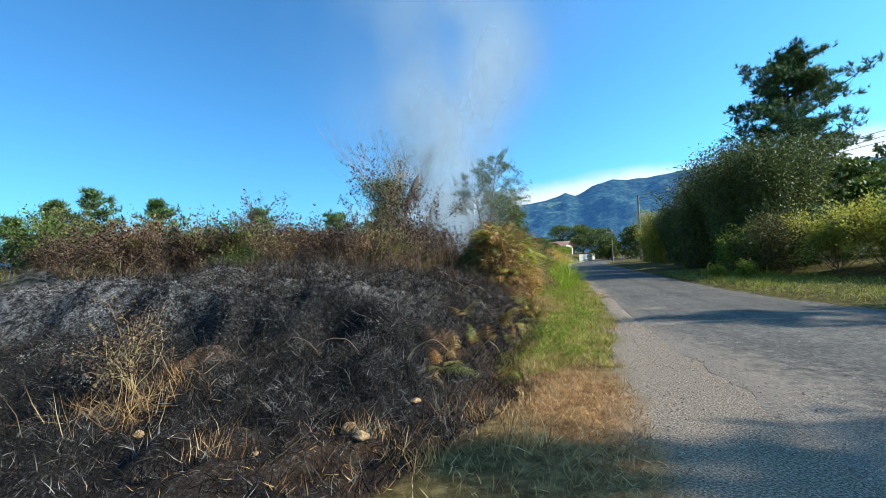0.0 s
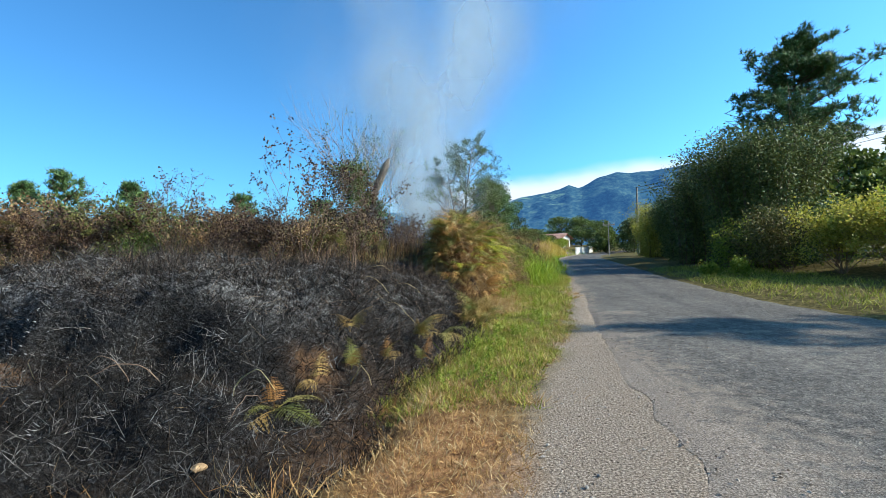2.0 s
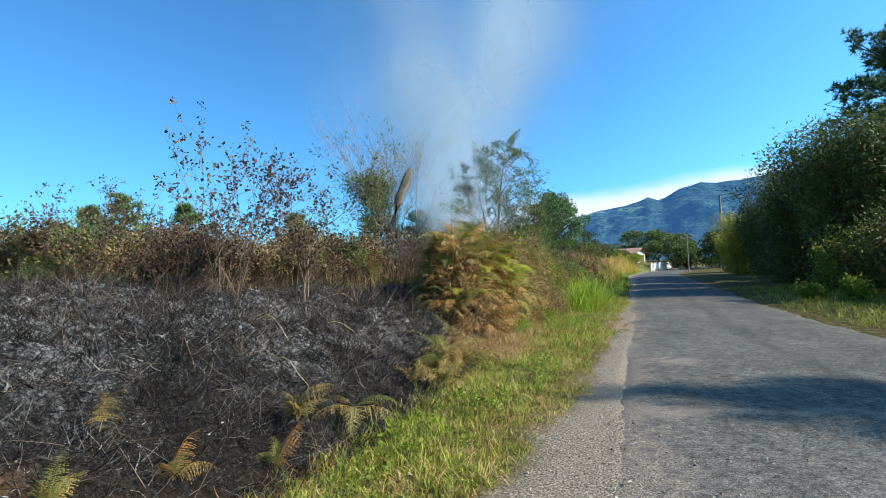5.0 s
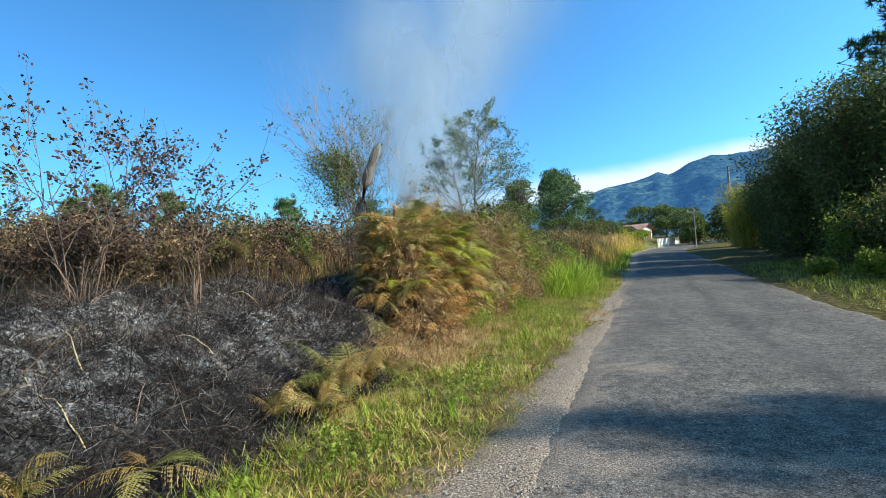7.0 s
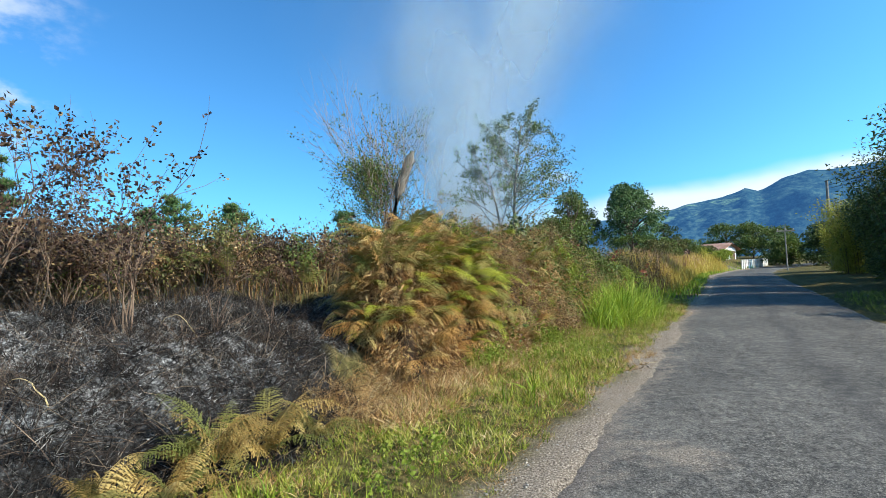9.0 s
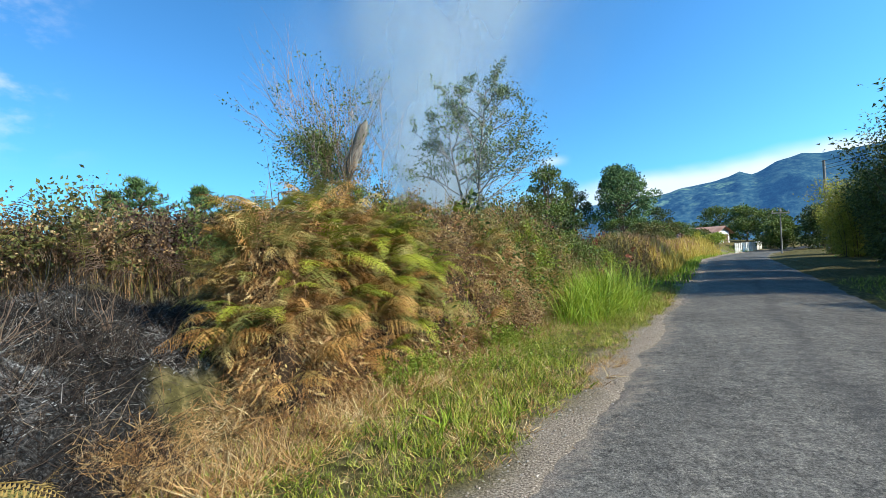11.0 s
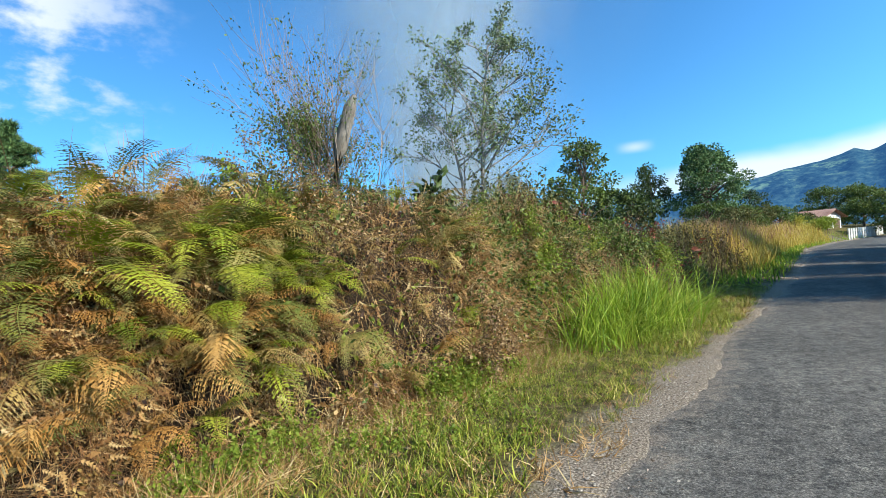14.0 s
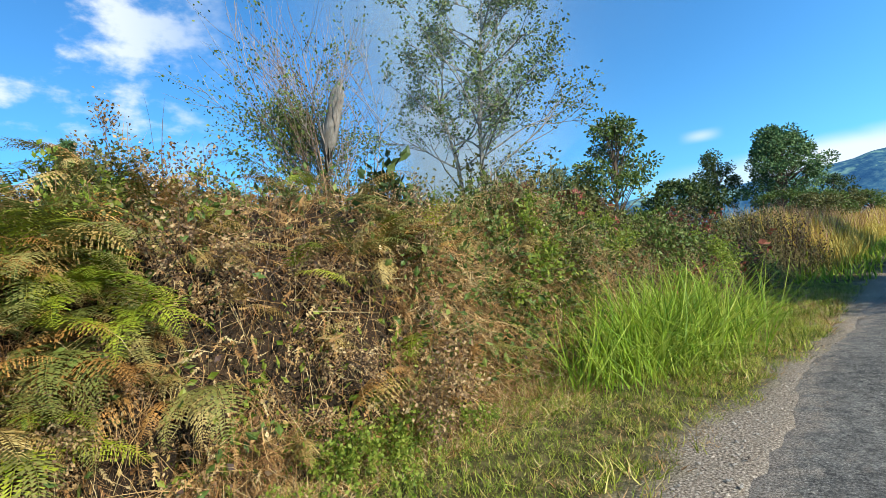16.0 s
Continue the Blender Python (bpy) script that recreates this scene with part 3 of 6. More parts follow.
ht.links.new(colour_ramp(ht, h1, [(0.5, (0, 0, 0)), (0.58, (1, 1, 1))]), hmul.inputs[0])
ht.links.new(hatt.outputs["Fac"], hmul.inputs[1])
hc = mix_of(ht, hmul.outputs[0], wood, field)
ht.links.new(hc, hp.inputs["Base Color"])
hp.inputs["Roughness"].default_value = 1.0
hp.inputs["Specular IOR Level"].default_value = 0.0
# a faint blue glow over the whole hill stands in for haze
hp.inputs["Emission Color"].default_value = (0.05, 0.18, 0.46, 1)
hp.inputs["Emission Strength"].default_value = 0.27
haz = np.radians(np.arange(-180, 180.1, 0.5))
hu = np.linspace(0, 1, 34)
HA, HU = np.meshgrid(haz, hu)
HD = 1000 + 1500 * HU
ridge_el = np.interp(np.degrees(haz), *zip(*RIDGE))[None] + 0.05 * np.sin(HA * 90) + 0.03 * np.sin(HA * 170 + 1)
prof = np.minimum(HU ** 0.85, 1)
HZ = 1.5 + 2500 * np.tan(np.radians(ridge_el)) * prof * (1 - 0.0 * HU) + (20 * bumps(HA * 26 + HU * 3, HU * 6 + HA * 8) + 9 * bumps(HA * 70, HU * 17)) * HU * (1 - HU) * 4
HZ[0] -= 12
hi_ = np.arange(HA.size).reshape(HA.shape)
hf = np.stack([hi_[:-1, :-1], hi_[:-1, 1:], hi_[1:, 1:], hi_[1:, :-1]], -1).reshape(-1, 4)
hme = mesh_from("hills", np.stack([HD * np.sin(HA), HD * np.cos(HA), HZ], -1).reshape(-1, 3), hf, "hazed_hill", True)
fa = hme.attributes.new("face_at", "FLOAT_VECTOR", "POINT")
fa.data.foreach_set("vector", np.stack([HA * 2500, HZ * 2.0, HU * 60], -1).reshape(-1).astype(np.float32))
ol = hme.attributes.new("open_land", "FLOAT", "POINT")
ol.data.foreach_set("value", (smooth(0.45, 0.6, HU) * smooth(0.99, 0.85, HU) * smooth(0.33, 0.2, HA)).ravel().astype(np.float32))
tagged(new("backdrop_hills", hme), "distant wooded hillside with pale clearings, blue with painted haze", "hill", kind="structure")


# ---- plants: makers ----
def branch_out(rs, base, direction, length, radius, depth, spread=45, kids=4, up=0.25, wiggle=0.16, segs=5, taper=0.55, out=None, tips=None):
    """Recursive limbs. Fills out with (points, radii) and tips with (place, direction, level)."""
    P = [np.array(base, float)]
    d = np.array(direction, float) / np.linalg.norm(direction)
    for i in range(segs):
        d = d + rs.normal(0, wiggle, 3) + np.array([0, 0, up * 0.3])
        d /= np.linalg.norm(d)
        P.append(P[-1] + d * length / segs)
    P = np.array(P)
    out.append((P, np.linspace(radius, radius * taper * 0.7, len(P))))
    if depth == 0:
        for i in range(1, len(P)):
            tips.append((P[i], P[i] - P[i - 1]))
        return
    for k in range(kids):
        t = rs.uniform(0.35, 1.0)
        q = min(int(t * segs), segs - 1)
        p = P[q] + (P[q + 1] - P[q]) * (t * segs - q)
        a = rs.uniform(0, 2 * np.pi)
        dd = P[q + 1] - P[q]
        dd /= np.linalg.norm(dd)
        M = frames_from(dd[None], np.array([a]))[0]
        th = np.radians(rs.uniform(spread * 0.5, spread * 1.3))
        nd = M @ np.array([np.sin(th), 0, np.cos(th)])
        branch_out(rs, p, nd, length * rs.uniform(0.45, 0.7), radius * 0.5, depth - 1, spread, kids, up, wiggle, max(3, segs - 1), taper, out, tips)
    tips.append((P[-1], P[-1] - P[-2]))


def limbs_mesh(name, out, mat, sides=5):
    pl = Pile()
    for P, R in out:
        if R[0] < 0.0065 and len(P) > 3:
            P, R = P[[0, len(P) // 2, -1]], R[[0, len(R) // 2, -1]]
        pl.add(*tube(P, R, sides if R[0] > 0.014 else 3))
    return pl.mesh(name, mat, True)


def leaves_on(rs, tips, per, size, mat, name, V=LEAF_V, F=LEAF_F, jitter=0.08, droop=0.3, keep=1.0):
    P = np.array([t[0] for t in tips])
    D = np.array([t[1] for t in tips])
    if keep < 1:
        k = rs.rand(len(P)) < keep
        P, D = P[k], D[k]
    P, D = np.repeat(P, per, 0), np.repeat(D, per, 0)
    n = len(P)
    D = D / np.linalg.norm(D, axis=1, keepdims=True) * 0.8 + rs.normal(0, 0.75, (n, 3)) - np.array([0, 0, droop])
    P = P + rs.normal(0, jitter, (n, 3))
    pl = Pile()
    pl.scatter(V, F, scaled(frames_from(D, rs.uniform(0, 6.28, n)), size * rs.uniform(0.55, 1.35, n)), P)
    return pl.mesh(name, mat)


def put(ob, x, y, z=None, turn=0, size=1.0):
    ob.matrix_world = pose(x, y, float(height(x, y)) if z is None else z, 0, 0, turn) @ Matrix.Diagonal((size, size, size, 1))
    return ob


def shrub(name, seed, h, wood, leaf, label, category, stems=5, depth=2, kids=4, per=3, leaf_size=0.07, spread=40, lean=30, radius=0.02, V=LEAF_V, F=LEAF_F, keep=1.0, jitter=0.06, trunk_name="stem", up=0.25, droop=0.3):
    rs = np.random.RandomState(seed)
    root = new(name)
    alltips, twigs = [], []
    for i in range(stems):
        out, tips = [], []
        d = spin_dirs(rs, 1, 3, lean)[0]
        branch_out(rs, rs.normal(0, 0.05 * h * 0.4, 3) * (1, 1, 0) + (0, 0, -0.05), d, h * rs.uniform(0.55, 0.75), radius * rs.uniform(0.7, 1.2), depth, spread, kids, up, out=out, tips=tips)
        part(trunk_name, limbs_mesh(trunk_name, out[:1], wood), root)
        twigs += out[1:]
        alltips += tips
    if twigs:
        tagged(part("brushwood", limbs_mesh("brushwood", twigs, wood), root), kind="stuff")
    if per:
        part("foliage", leaves_on(rs, alltips, per, leaf_size, leaf, "foliage", V, F, jitter, droop, keep), root)
    return tagged(root, label, category)


def crown_tree(name, seed, h, crown_lo, crown_r, leaf, label, category="tree", clumps=60, per=160, leaf_size=0.16, trunk_r=0.16, wood="bark_brown", V=FLAT_V, F=FLAT_F, flat=0.6, clump_r=0.55):
    """A trunk with limbs to leafy clumps spread unevenly through an open crown."""
    rs = np.random.RandomState(seed)
    root = new(name)
    out = []
    P = [np.array((0, 0, -0.1))]
    for i in range(8):
        P.append(P[-1] + np.array((rs.normal(0, 0.03) * h, rs.normal(0, 0.03) * h, h * 0.95)) / np.array((3, 3, 8)))
    P = np.array(P)
    out.append((P, np.linspace(trunk_r, trunk_r * 0.2, len(P))))
    pl = Pile()
    for i in range(clumps):
        t = rs.rand() ** 0.8
        z = crown_lo + (h - crown_lo) * t
        prof = np.sin(np.pi * np.clip(0.18 + 0.78 * t, 0, 1)) ** 0.7
        r = crown_r * prof * np.sqrt(rs.uniform(0.12, 1.0)) * rs.uniform(0.8, 1.15)
        a = rs.uniform(0, 6.28)
        k = min(int(z * 0.8 / h * 8), 7)
        q = np.array((P[k][0] + r * np.cos(a), P[k][1] + r * np.sin(a), z))
        m = (P[k] + q) / 2 + np.array((0, 0, 0.12 * r))
        out.append((np.array([P[k], m, q]), np.array([trunk_r * 0.28, trunk_r * 0.14, 0.012])))
        cr = clump_r * rs.uniform(0.6, 1.3)
        n = int(per * rs.uniform(0.6, 1.3))
        C = rs.normal(0, 1, (n, 3))
        C /= np.linalg.norm(C, axis=1, keepdims=True)
        C *= (rs.uniform(0.2, 1, n) ** 0.5)[:, None] * cr * np.array((1, 1, flat))
        D = C + rs.normal(0, 0.5 * cr, (n, 3))
        pl.scatter(V, F, scaled(frames_from(D + 1e-6, rs.uniform(0, 6.28, n)), leaf_size * rs.uniform(0.6, 1.4, n)), q + C)
    part("trunk", limbs_mesh("trunk", out, wood, 5), root)
    part("crown", pl.mesh("crown", leaf), root)
    return tagged(root, label, category)


# a tuft of pine needles
_rs = np.random.RandomState(5)
TUFT_V, TUFT_F = [], []
for _d in spin_dirs(_rs, 13, 10, 95):
    _s = np.cross(_d, (0.3, 0.2, 0.9))
    _s = _s / np.linalg.norm(_s) * 0.06
    k = len(TUFT_V)
    TUFT_V += [_s, -_s, _d * _rs.uniform(0.75, 1.1)]
    TUFT_F.append((k, k + 1, k + 2))
TUFT_V, TUFT_F = np.array(TUFT_V), np.array(TUFT_F)


def pine(name, seed, h, lo, reach, label, whorls=13, lean=(0, 0), tuft=0.34, density=1.0, trunk_r=0.28, sprays=7):
    rs = np.random.RandomState(seed)
    root = new(name)
    zt = np.linspace(-0.1, h, 12)
    P = np.stack([lean[0] * (zt / h) ** 2 + 0.1 * np.sin(zt * 0.5), lean[1] * (zt / h) ** 2, zt], 1)
    out = [(P, np.linspace(trunk_r, 0.04, 12))]
    tips = []
    for w in range(whorls):
        t = (w + rs.uniform(-0.3, 0.3)) / (whorls - 1)
        z = lo + (h - lo) * np.clip(t, 0, 1)
        for b in range(rs.randint(4, 7)):
            a = rs.uniform(0, 6.28)
            prof = (0.55 + 0.5 * np.sin(np.pi * min(t * 1.1 + 0.1, 1))) * (1.0 if t < 0.75 else (1.25 - t) * 2)
            ln = reach * prof * rs.uniform(0.45, 1.1)
            rise = rs.uniform(-0.05, 0.35) + 0.5 * max(t - 0.5, 0)
            p0 = np.array([np.interp(z, zt, P[:, 0]), np.interp(z, zt, P[:, 1]), z])
            d = np.array([np.cos(a), np.sin(a), rise])
            mid = p0 + d * ln * 0.55 + rs.normal(0, 0.12, 3)
            end = p0 + d * ln + np.array((0, 0, 0.10 * ln))
            out.append((np.array([p0, mid, end]), np.array([0.07, 0.04, 0.015])))
            for q in range(int(9 * density)):
                s = rs.uniform(0.35, 1.0)
                c = (p0 + (mid - p0) * s / 0.55 if s < 0.55 else mid + (end - mid) * (s - 0.55) / 0.45)
                side = rs.normal(0, 0.2 * ln * 0.5, 3) * np.array((1, 1, 0.35)) + np.array((0, 0, 0.12))
                e = c + side
                out.append((np.array([c, (c + e) / 2 + (0, 0, 0.03), e]), np.array([0.018, 0.012, 0.008])))
                for r in range(sprays):
                    tips.append((e + rs.normal(0, 0.2, 3) * np.array((1, 1, 0.6)), side + np.array((0, 0, 0.5)) + rs.normal(0, 0.4, 3)))
    part("trunk", limbs_mesh("trunk", out, "bark_brown", 5), root)
    TP, TD = np.array([t[0] for t in tips]), np.array([t[1] for t in tips])
    pl = Pile()
    pl.scatter(TUFT_V, TUFT_F, scaled(frames_from(TD, rs.uniform(0, 6.28, len(TP))), tuft * rs.uniform(0.7, 1.3, len(TP))), TP)
    part("crown", pl.mesh("crown", "needle"), root)
    return tagged(root, label, "pine tree")


def bamboo(name, seed, h, spread, culms, label, leaf="bamboo_leaf", leaf_size=0.17, per=1.35):
    rs = np.random.RandomState(seed)
    root = new(name)
    cul, lv = Pile(), Pile()
    for i in range(culms):
        a, r = rs.uniform(0, 6.28), spread * 0.65 * np.sqrt(rs.rand())
        b = np.array((r * np.cos(a), r * np.sin(a), -0.1))
        hh = h * rs.uniform(0.72, 1.02)
        lean = np.array((np.cos(a), np.sin(a))) * spread * 0.55 * rs.uniform(0.3, 1.1) * (r / (0.65 * spread) + 0.2) + rs.normal(0, 0.25, 2)
        z = np.linspace(0, 1, 8)
        P = np.stack([b[0] + lean[0] * z ** 2.2, b[1] + lean[1] * z ** 2.2, -0.1 + hh * (z - 0.06 * z ** 4)], 1)
        cul.add(*tube(P, np.linspace(0.028, 0.005, 8), 4))
        n = int(480 * per * hh / h)
        t = rs.beta(1.0, 1.0, n) * 0.97 + 0.03
        C = np.stack([np.interp(t, z, P[:, k]) for k in range(3)], 1)
        off = rs.normal(0, 0.21, (n, 3)) * np.array((1, 1, 0.8))
        D = off + np.array((0, 0, -0.12)) + rs.normal(0, 0.15, (n, 3))
        lv.scatter(THIN_V, THIN_F, scaled(frames_from(D, rs.uniform(0, 6.28, n)), leaf_size * rs.uniform(0.6, 1.4, n)), C + off)
    tagged(part("cane_mass", cul.mesh("culms", "bark_brown", True), root), kind="stuff")
    part("foliage", lv.mesh("foliage", leaf), root)
    return tagged(root, label, "bamboo")


def pinna(c, out, side, drop, ln, segs, width, rs):
    """One side leaf: a curved midrib with small pointed lobes on both sides, all in one piece."""
    t = np.linspace(0, 1, segs + 1)
    M = c + np.outer(t, out) * ln + np.outer(t ** 2, drop) * ln
    V, F = [*M], []
    for i in range(segs):
        w = width * ln * (1 - 0.85 * t[i]) * rs.uniform(0.8, 1.2)
        tip = M[i] * 0.25 + M[i + 1] * 0.75 + (M[i + 1] - M[i]) * 0.35
        lift = np.cross(out, side) * rs.uniform(-0.3, 0.3) * w
        for sg in (-1, 1):
            F.append((i, i + 1, len(V)) if sg > 0 else (i + 1, i, len(V)))
            V.append(tip + side * sg * w + lift)
    return np.array(V), np.array(F)


def frond_mesh(name, mat, seed, arch=0.5, pairs=30, droop=0.25, twist=0.0, curl=0.0, start=70, gaps=0.0):
    """A bracken frond one unit long: a curved rib with paired, toothed side leaves that shorten to the tip."""
    rs = np.random.RandomState(seed)
    ts = np.linspace(0, 1, 14)
    ang = np.radians(start) - arch * 2.1 * ts ** 1.2
    step = 1 / 13
    px = np.concatenate([[0], np.cumsum(np.cos(ang[:-1]) * step)])
    pz = np.concatenate([[0], np.cumsum(np.sin(ang[:-1]) * step)])
    spine = np.stack([px, twist * ts ** 2, pz], 1)
    pl = Pile()
    pl.add(*tube(spine, np.linspace(0.006, 0.0012, 14), 3))
    for i in range(pairs):
        t = 0.16 + 0.83 * (i / (pairs - 1)) ** 0.95
        c = np.array([np.interp(t, ts, spine[:, k]) for k in range(3)])
        a = np.interp(t, ts, ang)
        fwd, nrm = np.array((np.cos(a), 0, np.sin(a))), np.array((-np.sin(a), 0, np.cos(a)))
        ln = 0.30 * (1 - t) ** 0.75 * (1.0 if t > 0.26 else 0.8) + 0.012
        for sgn in (-1, 1):
            if rs.rand() < gaps:
                continue
            out = np.array((0, sgn, 0)) * 0.92 + fwd * rs.uniform(0.25, 0.45) + nrm * (0.15 - curl + rs.normal(0, 0.07 + 0.3 * curl))
            out = out / np.linalg.norm(out)
            side = np.cross(nrm, out)
            drop = -np.array((0, 0, droop)) - nrm * 0.5 * curl + fwd * rs.uniform(-0.05, 0.2)
            k = ln * rs.uniform(0.8, 1.12)
            pl.add(*pinna(c, out, side, drop, k, max(3, int(7 * k / 0.30)), 0.095, rs))
    return pl.mesh(name, mat)


FRONDS = {}
for _m in ("fern_green", "fern_olive", "fern_rust", "fern_tan", "fern_char"):
    _c = 0.45 if _m in ("fern_rust", "fern_tan", "fern_char") else 0.05
    FRONDS[_m + "_hang"] = [frond_mesh("frond", _m, 5 + i, arch=(0.75, 0.95, 0.6, 0.85)[i], twist=(0.1, -0.15, 0.2, -0.05)[i], curl=_c * (0.3, 0.7, 1.0, 0.5)[i], droop=0.2 + 0.3 * _c, start=(50, 35, 20, 62)[i], gaps=0.25 * _c) for i in range(4)]
    FRONDS[_m] = [frond_mesh("frond", _m, i + 20, arch=(0.5, 0.75, 1.0, 0.62)[i], twist=(0.1, -0.15, 0.05, 0.2)[i], curl=_c * (0.4, 0.8, 1.2, 0.6)[i], droop=0.3 + _c * 0.5, gaps=0.25 * _c) for i in range(4)]


def fern(x, y, size, mats, seed, fronds=6, z=None, face=None, spread=3.14, label="", lean=(10, 50), hang=False):
    """A bracken plant: fronds that spring from one foot."""
    rs = np.random.RandomState(seed)
    root = new("fern")
    root.matrix_world = pose(x, y, float(height(x, y)) - 0.02 if z is None else z)
    for i in range(fronds):
        m = mats[rs.randint(len(mats))]
        a = (rs.uniform(0, 6.28) if face is None else face + rs.uniform(-spread, spread))
        f = part("frond", FRONDS[m + "_hang" if hang else m][rs.randint(4)], root)
        s = size * rs.uniform(0.65, 1.15)
        f.matrix_local = pose(0, 0, 0, rs.uniform(-14, 14), rs.uniform(-12, 16) if hang else rs.uniform(-lean[1] + 30, 30 - lean[0]), math.degrees(a)) @ Matrix.Diagonal((s, s, s, 1))
    return tagged(root, label, "fern", "ferns on the bank")


# ---- across the road: pine, bamboo, hedge, poles ----
big_pine = put(pine("pine_tree", 11, 15.7, 6.2, 5.8, "tall dark green pine with layered boughs behind the hedge", 21, tuft=0.42, sprays=8), 28.9, 41.0, 0.5)
put(pine("pine_tree", 14, 13.5, 4.5, 3.2, "roadside pine whose shade falls across the road", 11, density=0.9, sprays=6), 28.3, 5.4, 0.3)
put(pine("pine_tree", 17, 12.5, 4.0, 3.2, "roadside pine beside the junction casting long shade", 10, density=0.65, sprays=5), 22.0, -1.2, 0.3)
put(bamboo("bamboo", 21, 7.5, 3.0, 180, "dense dark bamboo clump at the roadside"), 17.1, 26.9)
put(bamboo("bamboo", 22, 6.6, 2.7, 120, "dense bamboo clump with yellowing leaves at the roadside"), 17.7, 33.0)
put(bamboo("bamboo", 23, 5.2, 2.3, 100, "tall bamboo clump shading the road"), 19.6, 39.0)
put(bamboo("bamboo", 26, 4.6, 2.0, 90, "dark bamboo clump along the road"), 21.8, 45.5)
put(bamboo("bamboo", 24, 5.6, 2.0, 60, "sunlit yellow-green bamboo clump", leaf="leaf_yellow"), 21.6, 49.0)
put(bamboo("bamboo", 25, 4.0, 1.4, 40, "small sunlit yellow-green bamboo clump", leaf="leaf_yellow"), 23.0, 55.0)

for i, (x, y, h, leaf, lab) in enumerate([
        (14.9, 24.2, 2.1, "leaf_lime", "bushy green roadside shrub"),
        (15.2, 22.0, 2.5, "weed_olive", "tall olive weedy shrub beside the verge"),
        (15.7, 20.0, 2.4, "leaf_yellow", "bushy green shrub beside the verge"),
        (16.2, 18.3, 2.5, "leaf_yellow", "yellow-green weedy shrub beside the verge"),
        (16.4, 16.5, 2.6, "leaf_lime", "bright green roadside shrub"),
        (17.4, 14.7, 2.6, "leaf_yellow", "yellow-green roadside shrub beside the verge"),
        (18.6, 13.0, 2.6, "leaf_lime", "bushy green roadside shrub"),
        (15.9, 24.4, 2.7, "leaf_dark", "dark green bush behind the hedge"),
        (17.3, 22.2, 2.6, "leaf_mid", "green bush behind the hedge"),
        (18.6, 20.0, 2.6, "leaf_dark", "dark green bush behind the hedge"),
        (20.0, 17.6, 2.6, "leaf_mid", "green bush behind the hedge")]):
    put(shrub("roadside_bush", 100 + i, h, "twig", leaf, lab, "bush", stems=14, depth=2, kids=4, per=10, leaf_size=0.105, lean=58, radius=0.016, jitter=0.17, V=FLAT_V, F=FLAT_F), x, y)
for i, (x, y, h) in enumerate([(12.3, 20.6, 0.75), (11.9, 21.8, 0.55)]):
    put(shrub("roadside_weed", 118 + i, h, "twig", "leaf_lime", "low bright green weed clump beside the road", "weed", stems=9, depth=1, kids=4, per=7, leaf_size=0.11, lean=60, radius=0.008, jitter=0.07), x, y)
for i, (x, y, h, r) in enumerate([(23.5, 29, 5.6, 3.0), (27, 25, 4.2, 2.6), (22, 25, 3.6, 2.2), (31, 33, 7.5, 3.4), (33, 24, 5.0, 2.8), (25, 36, 6.5, 2.8), (38, 30, 8, 3.6), (28, 20, 3.6, 2.2), (23, 45, 6, 2.6)]):
    put(crown_tree("broadleaf_tree", 130 + i, h, 1.0, r, "leaf_mid", "dense green broadleaf tree behind the hedge", clumps=55, per=110, leaf_size=0.26, clump_r=0.8), x, y)


def utility_pole(x, y, h, r, lean, arm, label):
    root = new("utility_pole")
    root.matrix_world = pose(x, y, float(height(x, y)), lean, 0, 0)
    z = np.linspace(-0.2, h, 10)
    pl = Pile()
    pl.add(*tube(np.stack([z * 0, z * 0, z], 1), np.linspace(r, r * 0.65, 10), 12))
    part("shaft", pl.mesh("shaft", "pole_grey", True), root)
    if arm:
        bm = bmesh.new()
        bmesh.ops.create_cube(bm, size=1, matrix=pose(0, -0.12, h - 0.45) @ Matrix.Diagonal((1.5, 0.1, 0.12, 1)))
        bmesh.ops.bevel(bm, geom=bm.edges[:], offset=0.012, segments=1)
        me = bpy.data.meshes.new("crossarm")
        bm.to_mesh(me)
        me.materials.append(MATS["bark_grey"])
        a = part("crossarm", me, root)
        for u_ in (-0.65, 0.05, 0.65):
            q = Pile()
            zz = np.array((0, 0.05, 0.07, 0.12, 0.14, 0.2))
            q.add(*tube(np.stack([zz * 0 + u_, zz * 0 - 0.12, h - 0.39 + zz], 1), np.array((0.03, 0.03, 0.055, 0.05, 0.03, 0.012)), 8))
            part("insulator", q.mesh("insulator", "insulator", True), a)
    return tagged(root, label, "utility pole")


utility_pole(26.2, 66.5, 8.6, 0.17, 0, False, "dark grey utility pole beyond the bamboo")
utility_pole(26.9, 66.0, 6.4, 0.10, 4, False, "slim grey pole leaning beside the utility pole")
utility_pole(21.6, 64.0, 4.2, 0.07, 0, True, "thin pale pole beside the road bend")
for k, (z0, z1, off) in enumerate([(9.6, 8.6, 0), (9.2, 8.2, 0.5), (8.8, 7.9, 1.0), (7.0, 6.3, 0.1), (6.7, 6.0, 0.5), (6.3, 5.6, 0.8)]):
    t = np.linspace(0, 1, 20)
    A, B = np.array((47.0 + off, 26.0, z0 + 3.2)), np.array((26.0 + off * 0.3, 66.5, z1))
    W = A + (B - A) * t[:, None]
    W[:, 2] -= 1.6 * t * (1 - t)
    pl = Pile()
    pl.add(*tube(W, np.full(20, 0.02), 4))
    tagged(new("overhead_wire", pl.mesh("overhead_wire", "wire")), "thin black overhead wire sagging between poles", "wire", "overhead wires")


